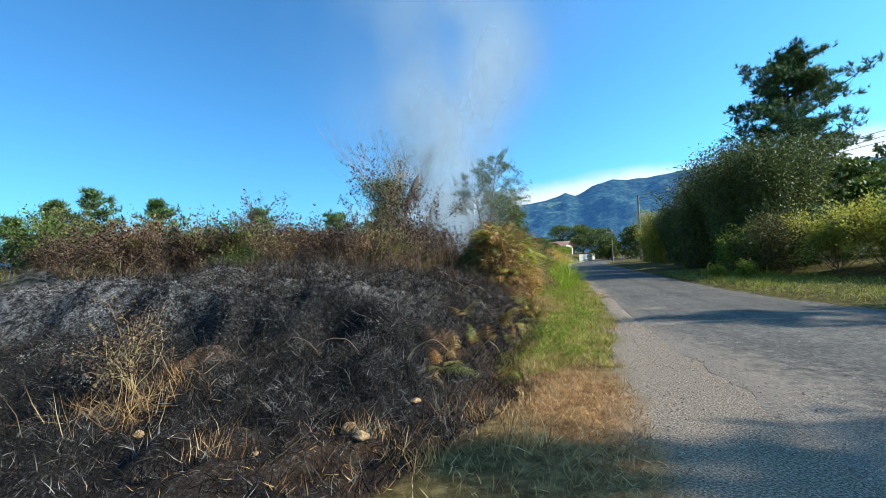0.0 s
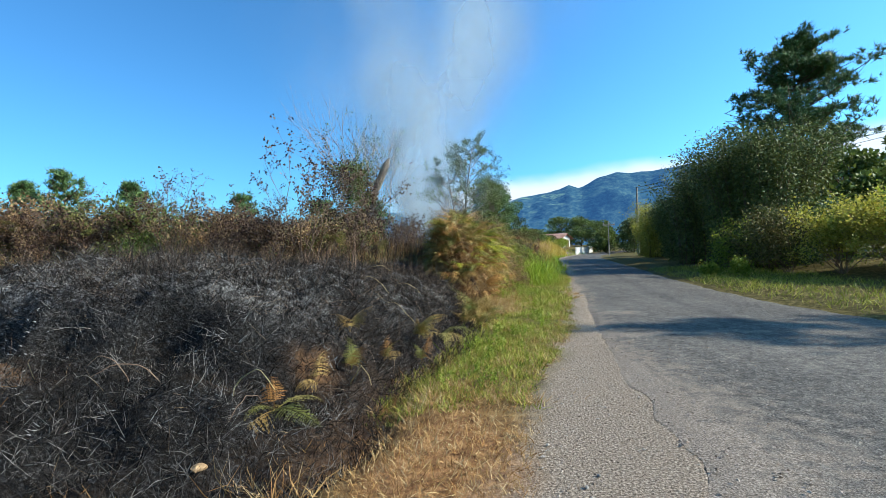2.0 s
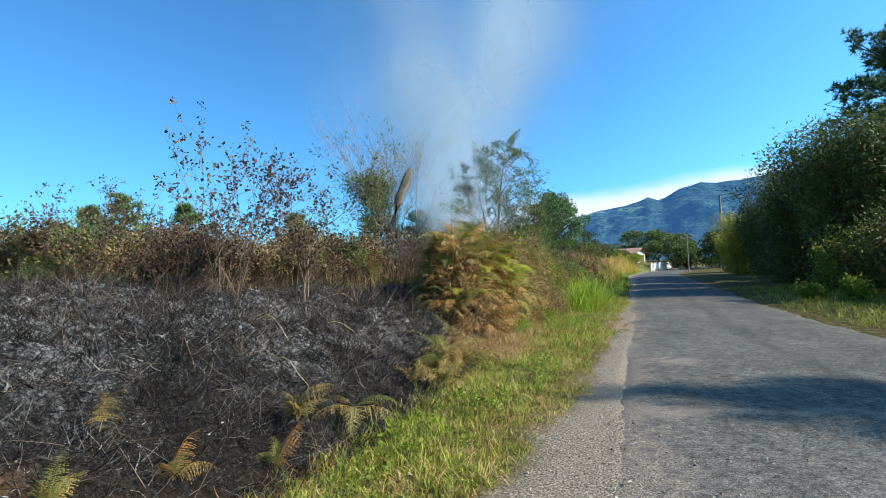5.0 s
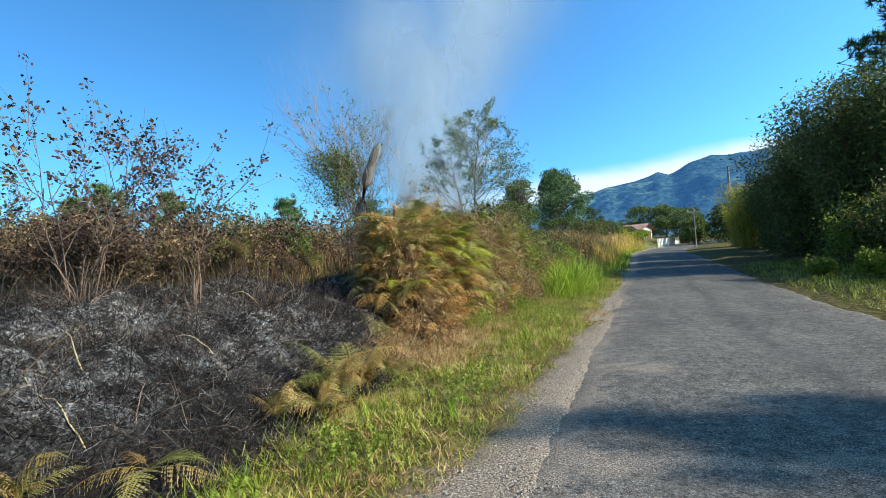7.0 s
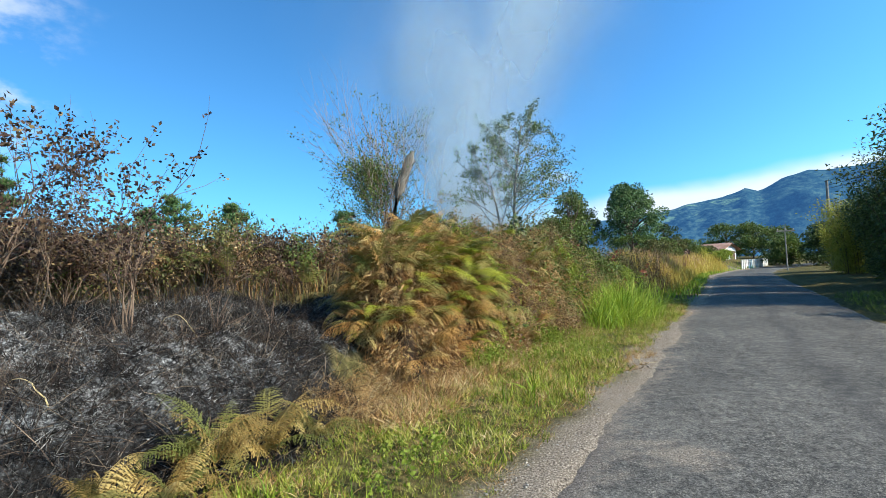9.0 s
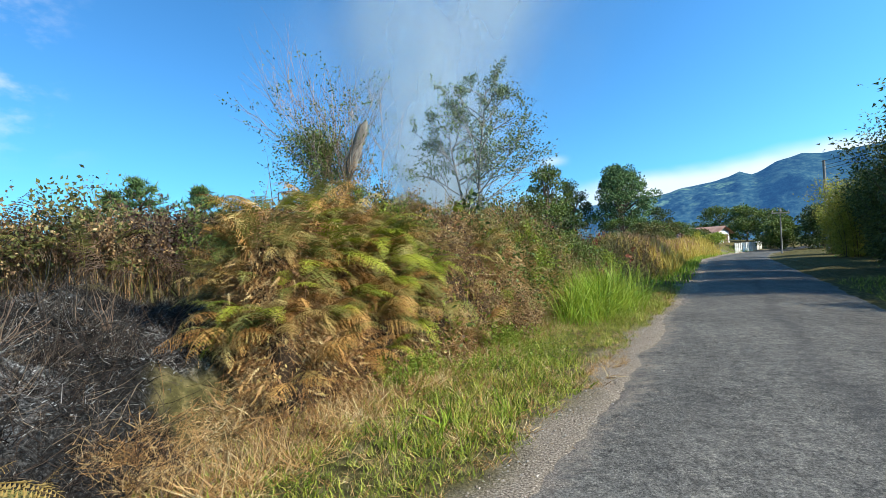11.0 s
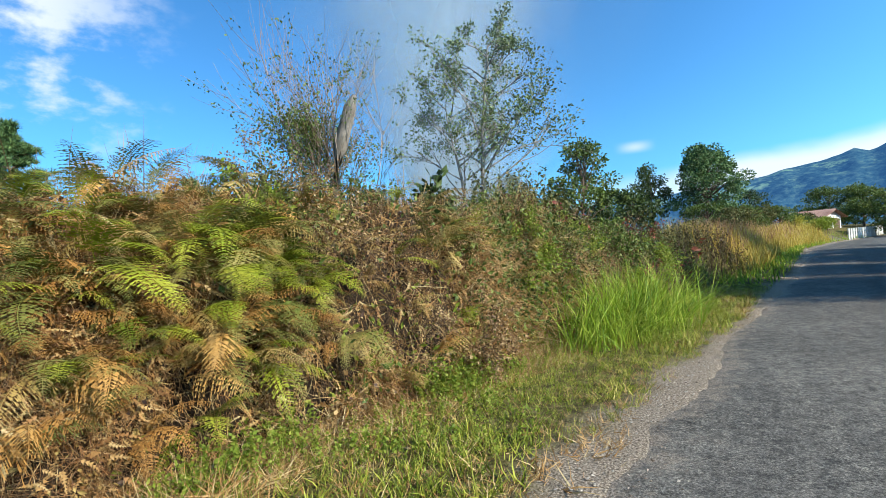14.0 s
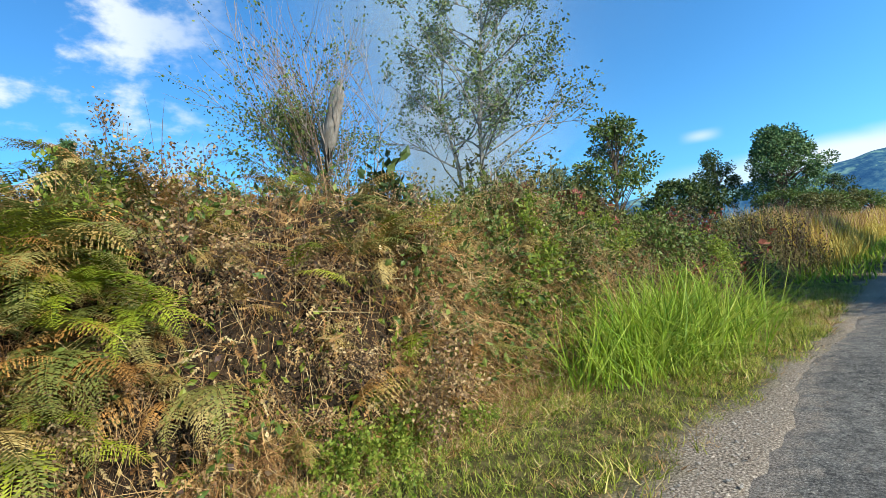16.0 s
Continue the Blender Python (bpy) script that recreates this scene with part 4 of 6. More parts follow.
# ---- far end of the road ----
def house(x, y, turn):
    root = new("house")
    root.matrix_world = pose(x, y, float(height(x, y)) - 1.0, 0, 0, turn)
    w, d, h, rise, th = 5.4, 2.5, 2.3, 0.7, 0.18

    def box(name, cx, cy, cz, sx, sy, sz, mat, parent, label="", bev=0.01):
        bm = bmesh.new()
        bmesh.ops.create_cube(bm, size=1, matrix=pose(cx, cy, cz) @ Matrix.Diagonal((sx, sy, sz, 1)))
        bmesh.ops.bevel(bm, geom=bm.edges[:], offset=bev, segments=1)
        me = bpy.data.meshes.new(name)
        bm.to_mesh(me)
        me.materials.append(MATS[mat])
        return part(name, me, parent, label)
    for cx, cy, sx, sy in ((0, -d / 2, w, th), (0, d / 2, w, th), (-w / 2, 0, th, d - th), (w / 2, 0, th, d - th)):
        box("wall", cx, cy, h / 2 - 0.2, sx, sy, h + 0.4, "plaster_white", root)
    for s in (-1, 1):
        bm = bmesh.new()
        q = [(s * (w / 2 - 0.06), -d / 2, h), (s * (w / 2 - 0.06), d / 2, h), (s * (w / 2 - 0.06), 0, h + rise)]
        r = [(a - s * 0.12, b, c) for a, b, c in q]
        vs = [bm.verts.new(v) for v in q + r]
        for f in ((0, 1, 2), (5, 4, 3), (0, 3, 4, 1), (1, 4, 5, 2), (2, 5, 3, 0)):
            bm.faces.new([vs[i] for i in f])
        me = bpy.data.meshes.new("gable")
        bm.to_mesh(me)
        me.materials.append(MATS["plaster_white"])
        part("gable", me, root)
        pl = Pile()
        n = 28
        xs = np.linspace(-w / 2 - 0.5, w / 2 + 0.5, n * 4 + 1)
        wave = 0.04 * np.abs(np.sin(np.linspace(0, n * np.pi, n * 4 + 1)))
        a = np.stack([xs, xs * 0 + s * (d / 2 + 0.6), h - 0.25 + wave], 1)
        b = np.stack([xs, xs * 0, h + rise + 0.05 + wave], 1)
        m = len(xs)
        V = np.concatenate([a, b, a - (0, 0, 0.1), b - (0, 0, 0.1)])
        F = [(i, i + 1, m + i + 1, m + i) for i in range(m - 1)] + [(2 * m + i, 3 * m + i, 3 * m + i + 1, 2 * m + i + 1) for i in range(m - 1)]
        F += [(i, 2 * m + i, 2 * m + i + 1, i + 1) for i in range(m - 1)]
        part("roof", mesh_from("roof", V, np.array(F), "roof_tile", False), root, "terracotta tiled roof slope")
    for cx in (-1.7, 1.5):
        win = box("window", cx, -d / 2 - 0.06, 1.45, 1.2, 0.08, 1.1, "dark_glass", root)
        for fx, fz, fw, fh in ((0, 0.57, 1.34, 0.08), (0, -0.57, 1.34, 0.08), (-0.63, 0, 0.08, 1.06), (0.63, 0, 0.08, 1.06)):
            box("frame", cx + fx, -d / 2 - 0.09, 1.45 + fz, fw, 0.1, fh, "fence_white", win)
    box("door", w / 2 + 0.1, 0.5, 0.95, 0.06, 0.95, 1.9, "bark_brown", root)
    box("window", w / 2 + 0.09, -1.3, 1.35, 0.06, 0.9, 0.9, "dark_glass", root)
    return tagged(root, "low white house with a terracotta tiled roof", "house")


house(19.9, 89.0, -48)
fence = new("fence")
A, B = np.array((20.6, 76.0)), np.array((27.2, 90.5))
n = 17
for i in range(n):
    q = A + (B - A) * i / (n - 1)
    z = float(height(q[0], q[1]))
    bm = bmesh.new()
    bmesh.ops.create_cube(bm, size=1, matrix=Matrix.Diagonal((0.13, 0.13, 1.2, 1)))
    bmesh.ops.bevel(bm, geom=bm.edges[:], offset=0.02, segments=1)
    me = bpy.data.meshes.new("post")
    bm.to_mesh(me)
    me.materials.append(MATS["fence_white"])
    o = part("post", me, fence)
    o.matrix_world = pose(q[0], q[1], z + 0.55, 0, 0, 24)
for zz in (0.4, 0.85):
    pl = Pile()
    pl.add(*tube(np.array([(q[0], q[1], float(height(q[0], q[1])) + zz) for q in (A + (B - A) * k for k in np.linspace(0, 1, 12))]), np.full(12, 0.02), 6))
    part("rail", pl.mesh("rail", "fence_white"), fence)
tagged(fence, "white painted slatted fence along the bend of the road", "fence")

for i, (x, y, h, r, leaf) in enumerate([(30, 96, 5.6, 4, "leaf_mid"), (36, 92, 5.4, 4, "leaf_mid"), (25, 104, 5.6, 4, "leaf_mid"), (41, 98, 6.0, 4, "leaf_dark"), (46, 90, 6, 4, "leaf_mid"),
                                        (33, 84, 5.2, 3, "leaf_mid"), (30, 78, 4.6, 2.6, "leaf_dark"), (28, 100, 5.4, 4, "leaf_mid"), (14.5, 97, 5.6, 3.0, "leaf_dark"), (27.6, 84, 3.6, 2.4, "leaf_mid"),
                                        (9.2, 56, 2.3, 1.6, "weed_olive"), (7.6, 62, 2.9, 2.0, "leaf_mid"), (11.6, 66, 2.5, 1.6, "weed_olive"), (14.2, 72, 2.4, 1.6, "leaf_mid"), (16.6, 78, 1.5, 1.2, "leaf_yellow"), (19.0, 80.5, 1.2, 1.1, "leaf_lime"), (10.2, 60, 2.0, 1.4, "leaf_mid"), (17.3, 82.5, 1.9, 1.3, "leaf_mid"), (18.8, 84.5, 1.7, 1.2, "weed_olive"), (20.6, 84.4, 1.3, 1.0, "leaf_lime")]):
    put(crown_tree("broadleaf_tree" if h > 3 else "field_bush", 160 + i, h, 0.3, r, leaf, ("dense green broadleaf tree at the road's end" if h > 3 else "low olive bush behind the tall grass"), clumps=44 if h > 3 else 30, per=170 if h > 3 else 120, leaf_size=0.24 if h > 3 else 0.15, clump_r=1.0 if h > 3 else 0.55, flat=0.5), x, y)

# ---- trees over the field on the burnt side ----
put(crown_tree("broadleaf_tree", 201, 11.0, 1.6, 4.0, "needle", "tall dark green tree with an uneven rounded crown", clumps=150, per=150, leaf_size=0.24, clump_r=0.8, flat=0.85, trunk_r=0.24), 8.4, 78, 0.3)
put(crown_tree("broadleaf_tree", 202, 9.6, 3.4, 2.6, "leaf_dark", "thin-crowned dark tree in the field", clumps=50, per=130, leaf_size=0.22, clump_r=0.7, flat=0.8), 2.8, 78, 0.3)
put(crown_tree("broadleaf_tree", 203, 6.8, 1.5, 2.6, "leaf_dark", "low dark green tree in the field", clumps=40, per=70, leaf_size=0.36, clump_r=0.8), -2.2, 74, 0.3)
put(crown_tree("broadleaf_tree", 204, 6.0, 1.2, 2.4, "leaf_dark", "low dark green tree in the field", clumps=34, per=70, leaf_size=0.36, clump_r=0.8), 1.0, 68, 0.3)
put(crown_tree("broadleaf_tree", 205, 3.0, 0.4, 0.95, "leaf_mid", "small leafy green tree with a pointed crown", clumps=70, per=110, leaf_size=0.075, clump_r=0.28, trunk_r=0.06), 3.6, 26.0)
for i, (x, y, h) in enumerate([(-31, 40, 6.0), (-27, 39, 6.3), (-23, 41, 5.4), (-36, 42, 5.0), (-40.5, 33.6, 11.8), (-18, 50, 5.6), (-11, 52, 5.2), (-6, 50, 5.0)]):
    put(pine("pine_tree", 220 + i, h, 1.0 if h < 10 else 3.0, 2.5 if h < 10 else 3.0, "bushy young green pine across the field", 9 if h < 10 else 14, tuft=0.5, trunk_r=0.16, density=0.7 if h < 10 else 1.2, sprays=3 if h < 10 else 6), x, y)

# the tree beside the smoke: two slim stems and an airy crown that leans over the road
rs = np.random.RandomState(31)
airy = new("airy_tree")
tips = []
for bx, lean, top, arms in ((0.12, 0.35, 4.55, 22), (-0.2, -0.25, 3.5, 13)):
    out = []
    z = np.linspace(0, 1, 10)
    P = np.stack([bx + lean * z ** 1.3 + 0.05 * np.sin(z * 7 + bx * 9), 0.06 * np.sin(z * 5 + bx), -0.1 + top * z], 1)
    out.append((P, np.linspace(0.06, 0.012, 10)))
    for k in range(arms):
        t = 0.34 + 0.64 * (k + rs.rand()) / arms
        p = np.array([np.interp(t, z, P[:, c]) for c in range(3)])
        a = k * 2.4 + rs.uniform(-0.5, 0.5)
        d = np.array((math.cos(a) + 0.25, 0.8 * math.sin(a), rs.uniform(0.45, 0.95)))
        branch_out(rs, p, d, (2.35 - 1.85 * t) * rs.uniform(0.75, 1.15), 0.018, 2, 40, 4, 0.08, 0.10, 6, out=out, tips=tips)
    part("stem", limbs_mesh("stem", out, "bark_grey"), airy)
part("foliage", leaves_on(rs, tips, 7, 0.055, "leaf_grey", "foliage", FLAT_V, FLAT_F, jitter=0.05, keep=0.75), airy)
tagged(put(airy, 2.05, 22.7), "slim-stemmed tree with an airy grey-green crown", "tree")

# a broken stump with shoots round it
rs = np.random.RandomState(33)
stump = new("stump_tree")
pl = Pile()
P = np.array([(-0.45, -0.1, -0.1), (-0.38, -0.2, 0.9), (-0.2, -0.32, 1.9), (0.12, -0.4, 2.9), (0.55, -0.45, 3.85), (0.68, -0.45, 4.1)])
pl.add(*tube(P, np.array((0.24, 0.21, 0.18, 0.17, 0.15, 0.04)), 9))
part("trunk", pl.mesh("trunk", "bark_grey", True), stump, "pale broken trunk snag")
tips = []
for k in range(11):
    out, tp = [], []
    branch_out(rs, (rs.normal(-0.2, 0.25), rs.normal(0, 0.2), -0.1), (rs.normal(-0.02, 0.12), rs.normal(0, 0.12), 1), rs.uniform(2.6, 3.9), 0.026, 2, 34, 7, 0.2, 0.09, 6, out=out, tips=tp)
    part("shoot", limbs_mesh("shoot", out, ("twig_pale", "twig")[k % 2]), stump)
    tips += [t for t in tp if (t[0][2] < 3.9 and (t[0][0] < -0.1 or t[0][2] < 2.0)) or rs.rand() < 0.12]
for d_, ln_ in (((-0.27, 0.0, 1), 5.7), ((-0.12, 0.1, 1), 4.5)):
    out, tp = [], []
    branch_out(rs, (-0.4, 0.1, -0.1), d_, ln_, 0.02, 2, 26, 5, 0.12, 0.05, 9, out=out, tips=tp)
    part("shoot", limbs_mesh("shoot", out, "twig_pale"), stump, "long pale bare stem")
part("foliage", leaves_on(rs, tips, 10, 0.07, "leaf_mid", "foliage", FLAT_V, FLAT_F, jitter=0.09), stump)
tagged(put(stump, -1.6, 23.4), "broken grey tree snag amid leafy and bare shoots", "tree")

# ---- thicket on the bank ----
TH_TOP = ((12.6, 0.9), (13.8, 1.5), (15.2, 1.55), (16.6, 1.35), (18, 1.2), (19, 1.2), (21, 1.1), (23, 0.85), (26, 0.65), (30, 0.45))


def thicket_z(x, y):
    lump = bumps(x * 1.5 + 2, y * 1.5) + 0.8 * np.abs(bumps(x * 3.1, y * 3.1 + 4)) - 0.25
    d = line_at(FOOT, y) - 0.1 - x + 0.16 * lump
    top = np.interp(y, *zip(*TH_TOP))
    return height(x, y) + top * smooth(0, 1, d / np.interp(y, (14.2, 15.0, 15.8), (1.15, 0.85, 0.5))) * smooth(0.8, 0.2, d - np.interp(y, (13, 15, 17, 20, 24), (0.45, 0.7, 1.1, 2.4, 3.0))) * smooth(14.05, 14.6, y + 0.2 * bumps(x * 2, y) + 0.45 * (x - 1.9)) * (0.95 + 0.3 * lump)


# hull under the litter; its dark colour paints the shade in the gaps
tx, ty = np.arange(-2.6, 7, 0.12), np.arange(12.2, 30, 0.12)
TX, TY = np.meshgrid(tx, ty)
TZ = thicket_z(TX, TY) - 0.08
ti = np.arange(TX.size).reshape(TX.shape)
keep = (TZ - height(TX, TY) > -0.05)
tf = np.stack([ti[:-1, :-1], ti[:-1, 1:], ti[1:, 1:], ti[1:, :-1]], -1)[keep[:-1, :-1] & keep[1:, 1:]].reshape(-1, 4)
tagged(new("thicket_floor", mesh_from("thicket_floor", np.stack([TX, TY, TZ], -1).reshape(-1, 3), tf, "thicket_floor", True)), "near-black hull under the bank's undergrowth, shade of the gaps in its colour", "undergrowth", kind="stuff")


# ---- stuff: grasses, weeds, litter ----
def spread_points(rs, n, x0, x1, y0, y1, accept):
    x, y = rs.uniform(x0, x1, n), rs.uniform(y0, y1, n)
    k = rs.rand(n) < accept(x, y)
    return x[k], y[k]


def grass(name, seed, n, box, accept, hgt, mat, label, w=0.05, tilt=(5, 45), bend=0.4, zf=height, segs=2):
    rs = np.random.RandomState(seed)
    x, y = spread_points(rs, n, *box, accept)
    m = len(x)
    pl = Pile()
    V, F = blade(bend, w, segs)
    h = hgt * rs.uniform(0.5, 1.3, m)
    pl.scatter(V, F, scaled(frames_from(spin_dirs(rs, m, *tilt), rs.uniform(0, 6.28, m)), h), np.stack([x, y, zf(x, y) - 0.01], 1))
    return tagged(new(name, pl.mesh(name, mat)), label, "grass", kind="stuff")


def on_verge(x, y):
    b = bumps(x * 2.2, y * 2.2)
    return smooth(0.05, -0.2, x - line_at(GRASS_EDGE, y) + 0.12 * b) * smooth(-0.5, 0.0, x - line_at(FOOT, y)) * smooth(6.2, 7.4, y + 0.3 * b)


def strip_grass(name, seed, n, y0, y1, lo, hi, hgt, mat, label, w=0.06, tilt=(10, 60), bend=0.4, near=1.0, patch=None):
    """Grass between two lines along the road, thicker towards the walk's start."""
    rs = np.random.RandomState(seed)
    c = n // 11
    y = y0 + (y1 - y0) * rs.rand(c) ** near
    a, b = lo(y), hi(y)
    x = a + (b - a) * rs.rand(c)
    if patch:
        k = rs.rand(c) < patch(x, y)
        x, y = x[k], y[k]
    grow = np.repeat(rs.uniform(0.55, 1.5, len(x)), 11)
    x, y = np.repeat(x, 11) + rs.normal(0, 0.035, len(x) * 11), np.repeat(y, 11) + rs.normal(0, 0.035, len(y) * 11)
    m = len(x)
    pl = Pile()
    V, F = blade(bend, w, 2)
    h = hgt * rs.uniform(0.5, 1.3, m) * grow * (1 + 0.4 * bumps(x * 2.6, y * 2.6))
    pl.scatter(V, F, scaled(frames_from(spin_dirs(rs, m, *tilt), rs.uniform(0, 6.28, m)), h), np.stack([x, y, height(x, y) - 0.01], 1))
    return tagged(new(name, pl.mesh(name, mat)), label, "grass", kind="stuff")


def foot_line(y):
    return line_at(FOOT, y) - 0.25


def edge_line(y):
    return line_at(GRASS_EDGE, y) + 0.03 + 0.16 * bumps(y * 1.4 + 2, y * 0.8) + 0.08 * bumps(y * 4.1, y * 3.0)


strip_grass("verge_grass", 41, 95000, 6.3, 30, foot_line, edge_line, 0.085, "grass_green", "short green and yellowing verge grass", w=0.075, near=1.5, patch=lambda x, y: smooth(6.2, 7.6, y + 0.4 * bumps(x * 2, y * 2)) * smooth(0.2, -0.3, x - line_at(GRASS_EDGE, y) + 0.3 * bumps(x * 2.2, y * 2.2)))
strip_grass("verge_grass", 62, 5500, 9, 27, foot_line, edge_line, 0.22, "grass_lush", "taller lush tufts in the verge", w=0.04, near=1.2, patch=lambda x, y: smooth(0.1, 0.7, bumps(x * 1.9 + 7, y * 1.9)) * smooth(-0.25, -0.5, x - line_at(GRASS_EDGE, y)))
strip_grass("dry_grass", 63, 44000, 6.5, 28, foot_line, edge_line, 0.10, "grass_dry", "straw blades among the verge grass", w=0.05, near=1.4, tilt=(35, 88))
grass("dry_grass", 42, 60000, (-3, 3, 2.5, 8), lambda x, y: dry_patch(x, y) * smooth(5.9, 5.5, y - 2 * smooth(0.5, 0.9, x)) * smooth(0.1, -0.2, x - line_at(GRASS_EDGE, y)), 0.10, "grass_dry", "straw-coloured scorched grass", tilt=(25, 85), w=0.06)
grass("dry_grass", 43, 16000, (1, 9, 6, 32), lambda x, y: np.exp(-((x - line_at(GRASS_EDGE, y) + 0.05) / 0.32) ** 2) * smooth(-0.5, 0.3, bumps(x * 2.7, y * 2.7)), 0.085, "grass_dry", "straw-coloured dead grass along the road's edge", tilt=(40, 88), w=0.06)
strip_grass("dry_grass", 85, 26000, 7.0, 26, foot_line, edge_line, 0.085, "grass_dry", "straw-coloured dead blades in patches over the verge", w=0.06, near=1.4, tilt=(30, 85), patch=lambda x, y: smooth(0.0, 0.45, bumps(x * 2.9 + 7, y * 2.9)) + 0.5 * smooth(-0.4, -0.1, x - line_at(GRASS_EDGE, y)))
strip_grass("verge_grass", 86, 20000, 13.5, 26, foot_line, edge_line, 0.13, "grass_green", "green and yellow verge grass beside the bank", w=0.05, patch=lambda x, y: smooth(-0.2, 0.5, bumps(x * 2.0 + 2, y * 2.0)) * smooth(0.2, 0.7, x - line_at(FOOT, y)))
strip_grass("straw_litter", 94, 46000, 12.6, 21, lambda y: line_at(FOOT, y) - 0.75, lambda y: line_at(FOOT, y) + 0.55, 0.17, "grass_dry", "bleached straw matted at the foot of the bank", w=0.035, tilt=(50, 98), bend=0.6)
strip_grass("straw_litter", 95, 18000, 12.6, 20, lambda y: line_at(FOOT, y) - 0.7, lambda y: line_at(FOOT, y) + 0.3, 0.15, "weed_brown", "brown dead stalks matted at the foot of the bank", w=0.05, tilt=(40, 98), bend=0.6)
grass("tall_grass", 44, 9500, (4.2, 6.4, 20.0, 24.5), lambda x, y: np.exp(-((x - line_at(FOOT, y) - 0.55) / 0.45) ** 2 - ((y - 22.0) / 1.5) ** 2), 1.0, "grass_lush", "tall bright green grass clump on the verge", w=0.015, tilt=(3, 42), bend=0.65, segs=4)
grass("verge_grass", 45, 60000, (8.5, 22, 9, 30), lambda x, y: smooth(0.1, 0.5, x - line_at(RIGHT, y)) * smooth(5.5, 4.5, x - line_at(RIGHT, y)) * (0.35 + 0.65 * smooth(-0.3, 0.4, bumps(x * 1.6, y * 1.6))), 0.17, "grass_green", "short sunlit grass on the far verge", w=0.09, tilt=(10, 60))
grass("orange_grass", 46, 30000, (5, 18, 26, 74), lambda x, y: smooth(0.6, 0.0, x - line_at(FOOT, y)) * smooth(-4.5, -3.5, x - line_at(FOOT, y)) * smooth(32, 35.5, y), 1.0, "grass_orange", "tall orange-gold grass on the bank", w=0.03, tilt=(0, 22), bend=0.3)
grass("verge_grass", 47, 30000, (6, 24, 30, 90), lambda x, y: smooth(0.05, -0.2, x - line_at(GRASS_EDGE, y)) * smooth(-1.2, -0.3, x - line_at(FOOT, y)), 0.4, "grass_lush", "green grass beside the far road", w=0.10, tilt=(5, 45))


grass("orange_grass", 78, 7000, (5, 16, 30, 66), lambda x, y: smooth(-0.2, -0.9, x - line_at(FOOT, y)) * smooth(-4.5, -3.5, x - line_at(FOOT, y)) * smooth(33, 37, y), 1.25, "grass_pink", "tall pinkish seeding grass on the bank", w=0.03, tilt=(0, 16), bend=0.35)


def field(x, y):
    """Unburnt growth behind the mound and the burnt flat."""
    return (1 - burnt(x, y)) * smooth(0.6, 1.4, line_at(FOOT, y) - x) * smooth(10.5, 12.5, y + np.clip(x + 3, -8, 0) * 0.35)


grass("field_weeds", 48, 26000, (-14, 3, 9, 24), lambda x, y: field(x, y) * (0.45 + 0.6 * bumps(x * 0.9, y * 0.9)), 0.75, "weed_dark", "waist-high dead brown weeds in the field", w=0.02, tilt=(0, 38), bend=0.35)
grass("field_weeds", 61, 20000, (-30, 3, 18, 50), lambda x, y: field(x, y) * (0.5 + 0.6 * bumps(x * 0.5, y * 0.5)), 0.7, "weed_dark", "dead brown weeds further off in the field", w=0.04, tilt=(0, 38), bend=0.35)
grass("field_weeds", 49, 40000, (-26, 6, 12, 60), lambda x, y: field(x, y) * (0.5 + 0.5 * bumps(x * 0.5, y * 0.5)), 0.6, "weed_olive", "waist-high olive weeds in the field", w=0.06, tilt=(0, 35), bend=0.3)
def weed_template(seed, leaves=16, leaf=0.10):
    """A stalk one unit high with small hanging leaves."""
    r = np.random.RandomState(seed)
    pl = Pile()
    V, F = blade(0.2, 0.016, 3)
    pl.add(V, F)
    t = r.uniform(0.25, 1.0, leaves)
    P = np.stack([0 * t, 0.2 * t * t, t * 0.95], 1) + r.normal(0, 0.03, (leaves, 3))
    pl.scatter(FLAT_V, FLAT_F, scaled(frames_from(spin_dirs(r, leaves, 40, 150), r.uniform(0, 6.28, leaves)), leaf * r.uniform(0.5, 1.3, leaves)), P)
    return np.concatenate(pl.v), np.concatenate(pl.f)


def weeds(name, seed, n, box, accept, hgt, mat, label, leaf=0.10, zf=height):
    rs = np.random.RandomState(seed)
    pl = Pile()
    for k in range(4):
        x, y = spread_points(rs, n // 4, *box, accept)
        m = len(x)
        h = hgt * rs.uniform(0.35, 1.2, m) * np.clip(0.85 + 0.75 * bumps(x * 1.0, y * 1.0), 0.35, 1.7)
        pl.scatter(*weed_template(seed * 7 + k, leaf=leaf), scaled(frames_from(spin_dirs(rs, m, 0, 30), rs.uniform(0, 6.28, m)), h), np.stack([x, y, zf(x, y) - 0.02], 1))
    return tagged(new(name, pl.mesh(name, mat)), label, "weeds", kind="stuff")


weeds("leafy_weeds", 64, 2400, (-14, 2.5, 9.5, 22), lambda x, y: field(x, y) * 0.9, 1.0, "leaf_scorched", "chest-high scorched leafy weeds in the field", leaf=0.06)
weeds("leafy_weeds", 65, 7000, (-20, 4, 13, 34), lambda x, y: field(x, y) * smooth(-0.3, 0.4, bumps(x * 0.6, y * 0.6)), 0.95, "weed_olive", "chest-high olive leafy weeds in the field", leaf=0.065)
weeds("foot_weeds", 70, 26000, (2.2, 6.5, 14.2, 26), lambda x, y: np.exp(-((x - line_at(FOOT, y) - 0.2) / 0.4) ** 2) * smooth(-0.35, 0.35, bumps(x * 1.8 + 1, y * 1.8) + 0.22 * (y - 17.2)), 0.42, "leaf_lime", "bright green leafy weeds at the foot of the bank", leaf=0.12)
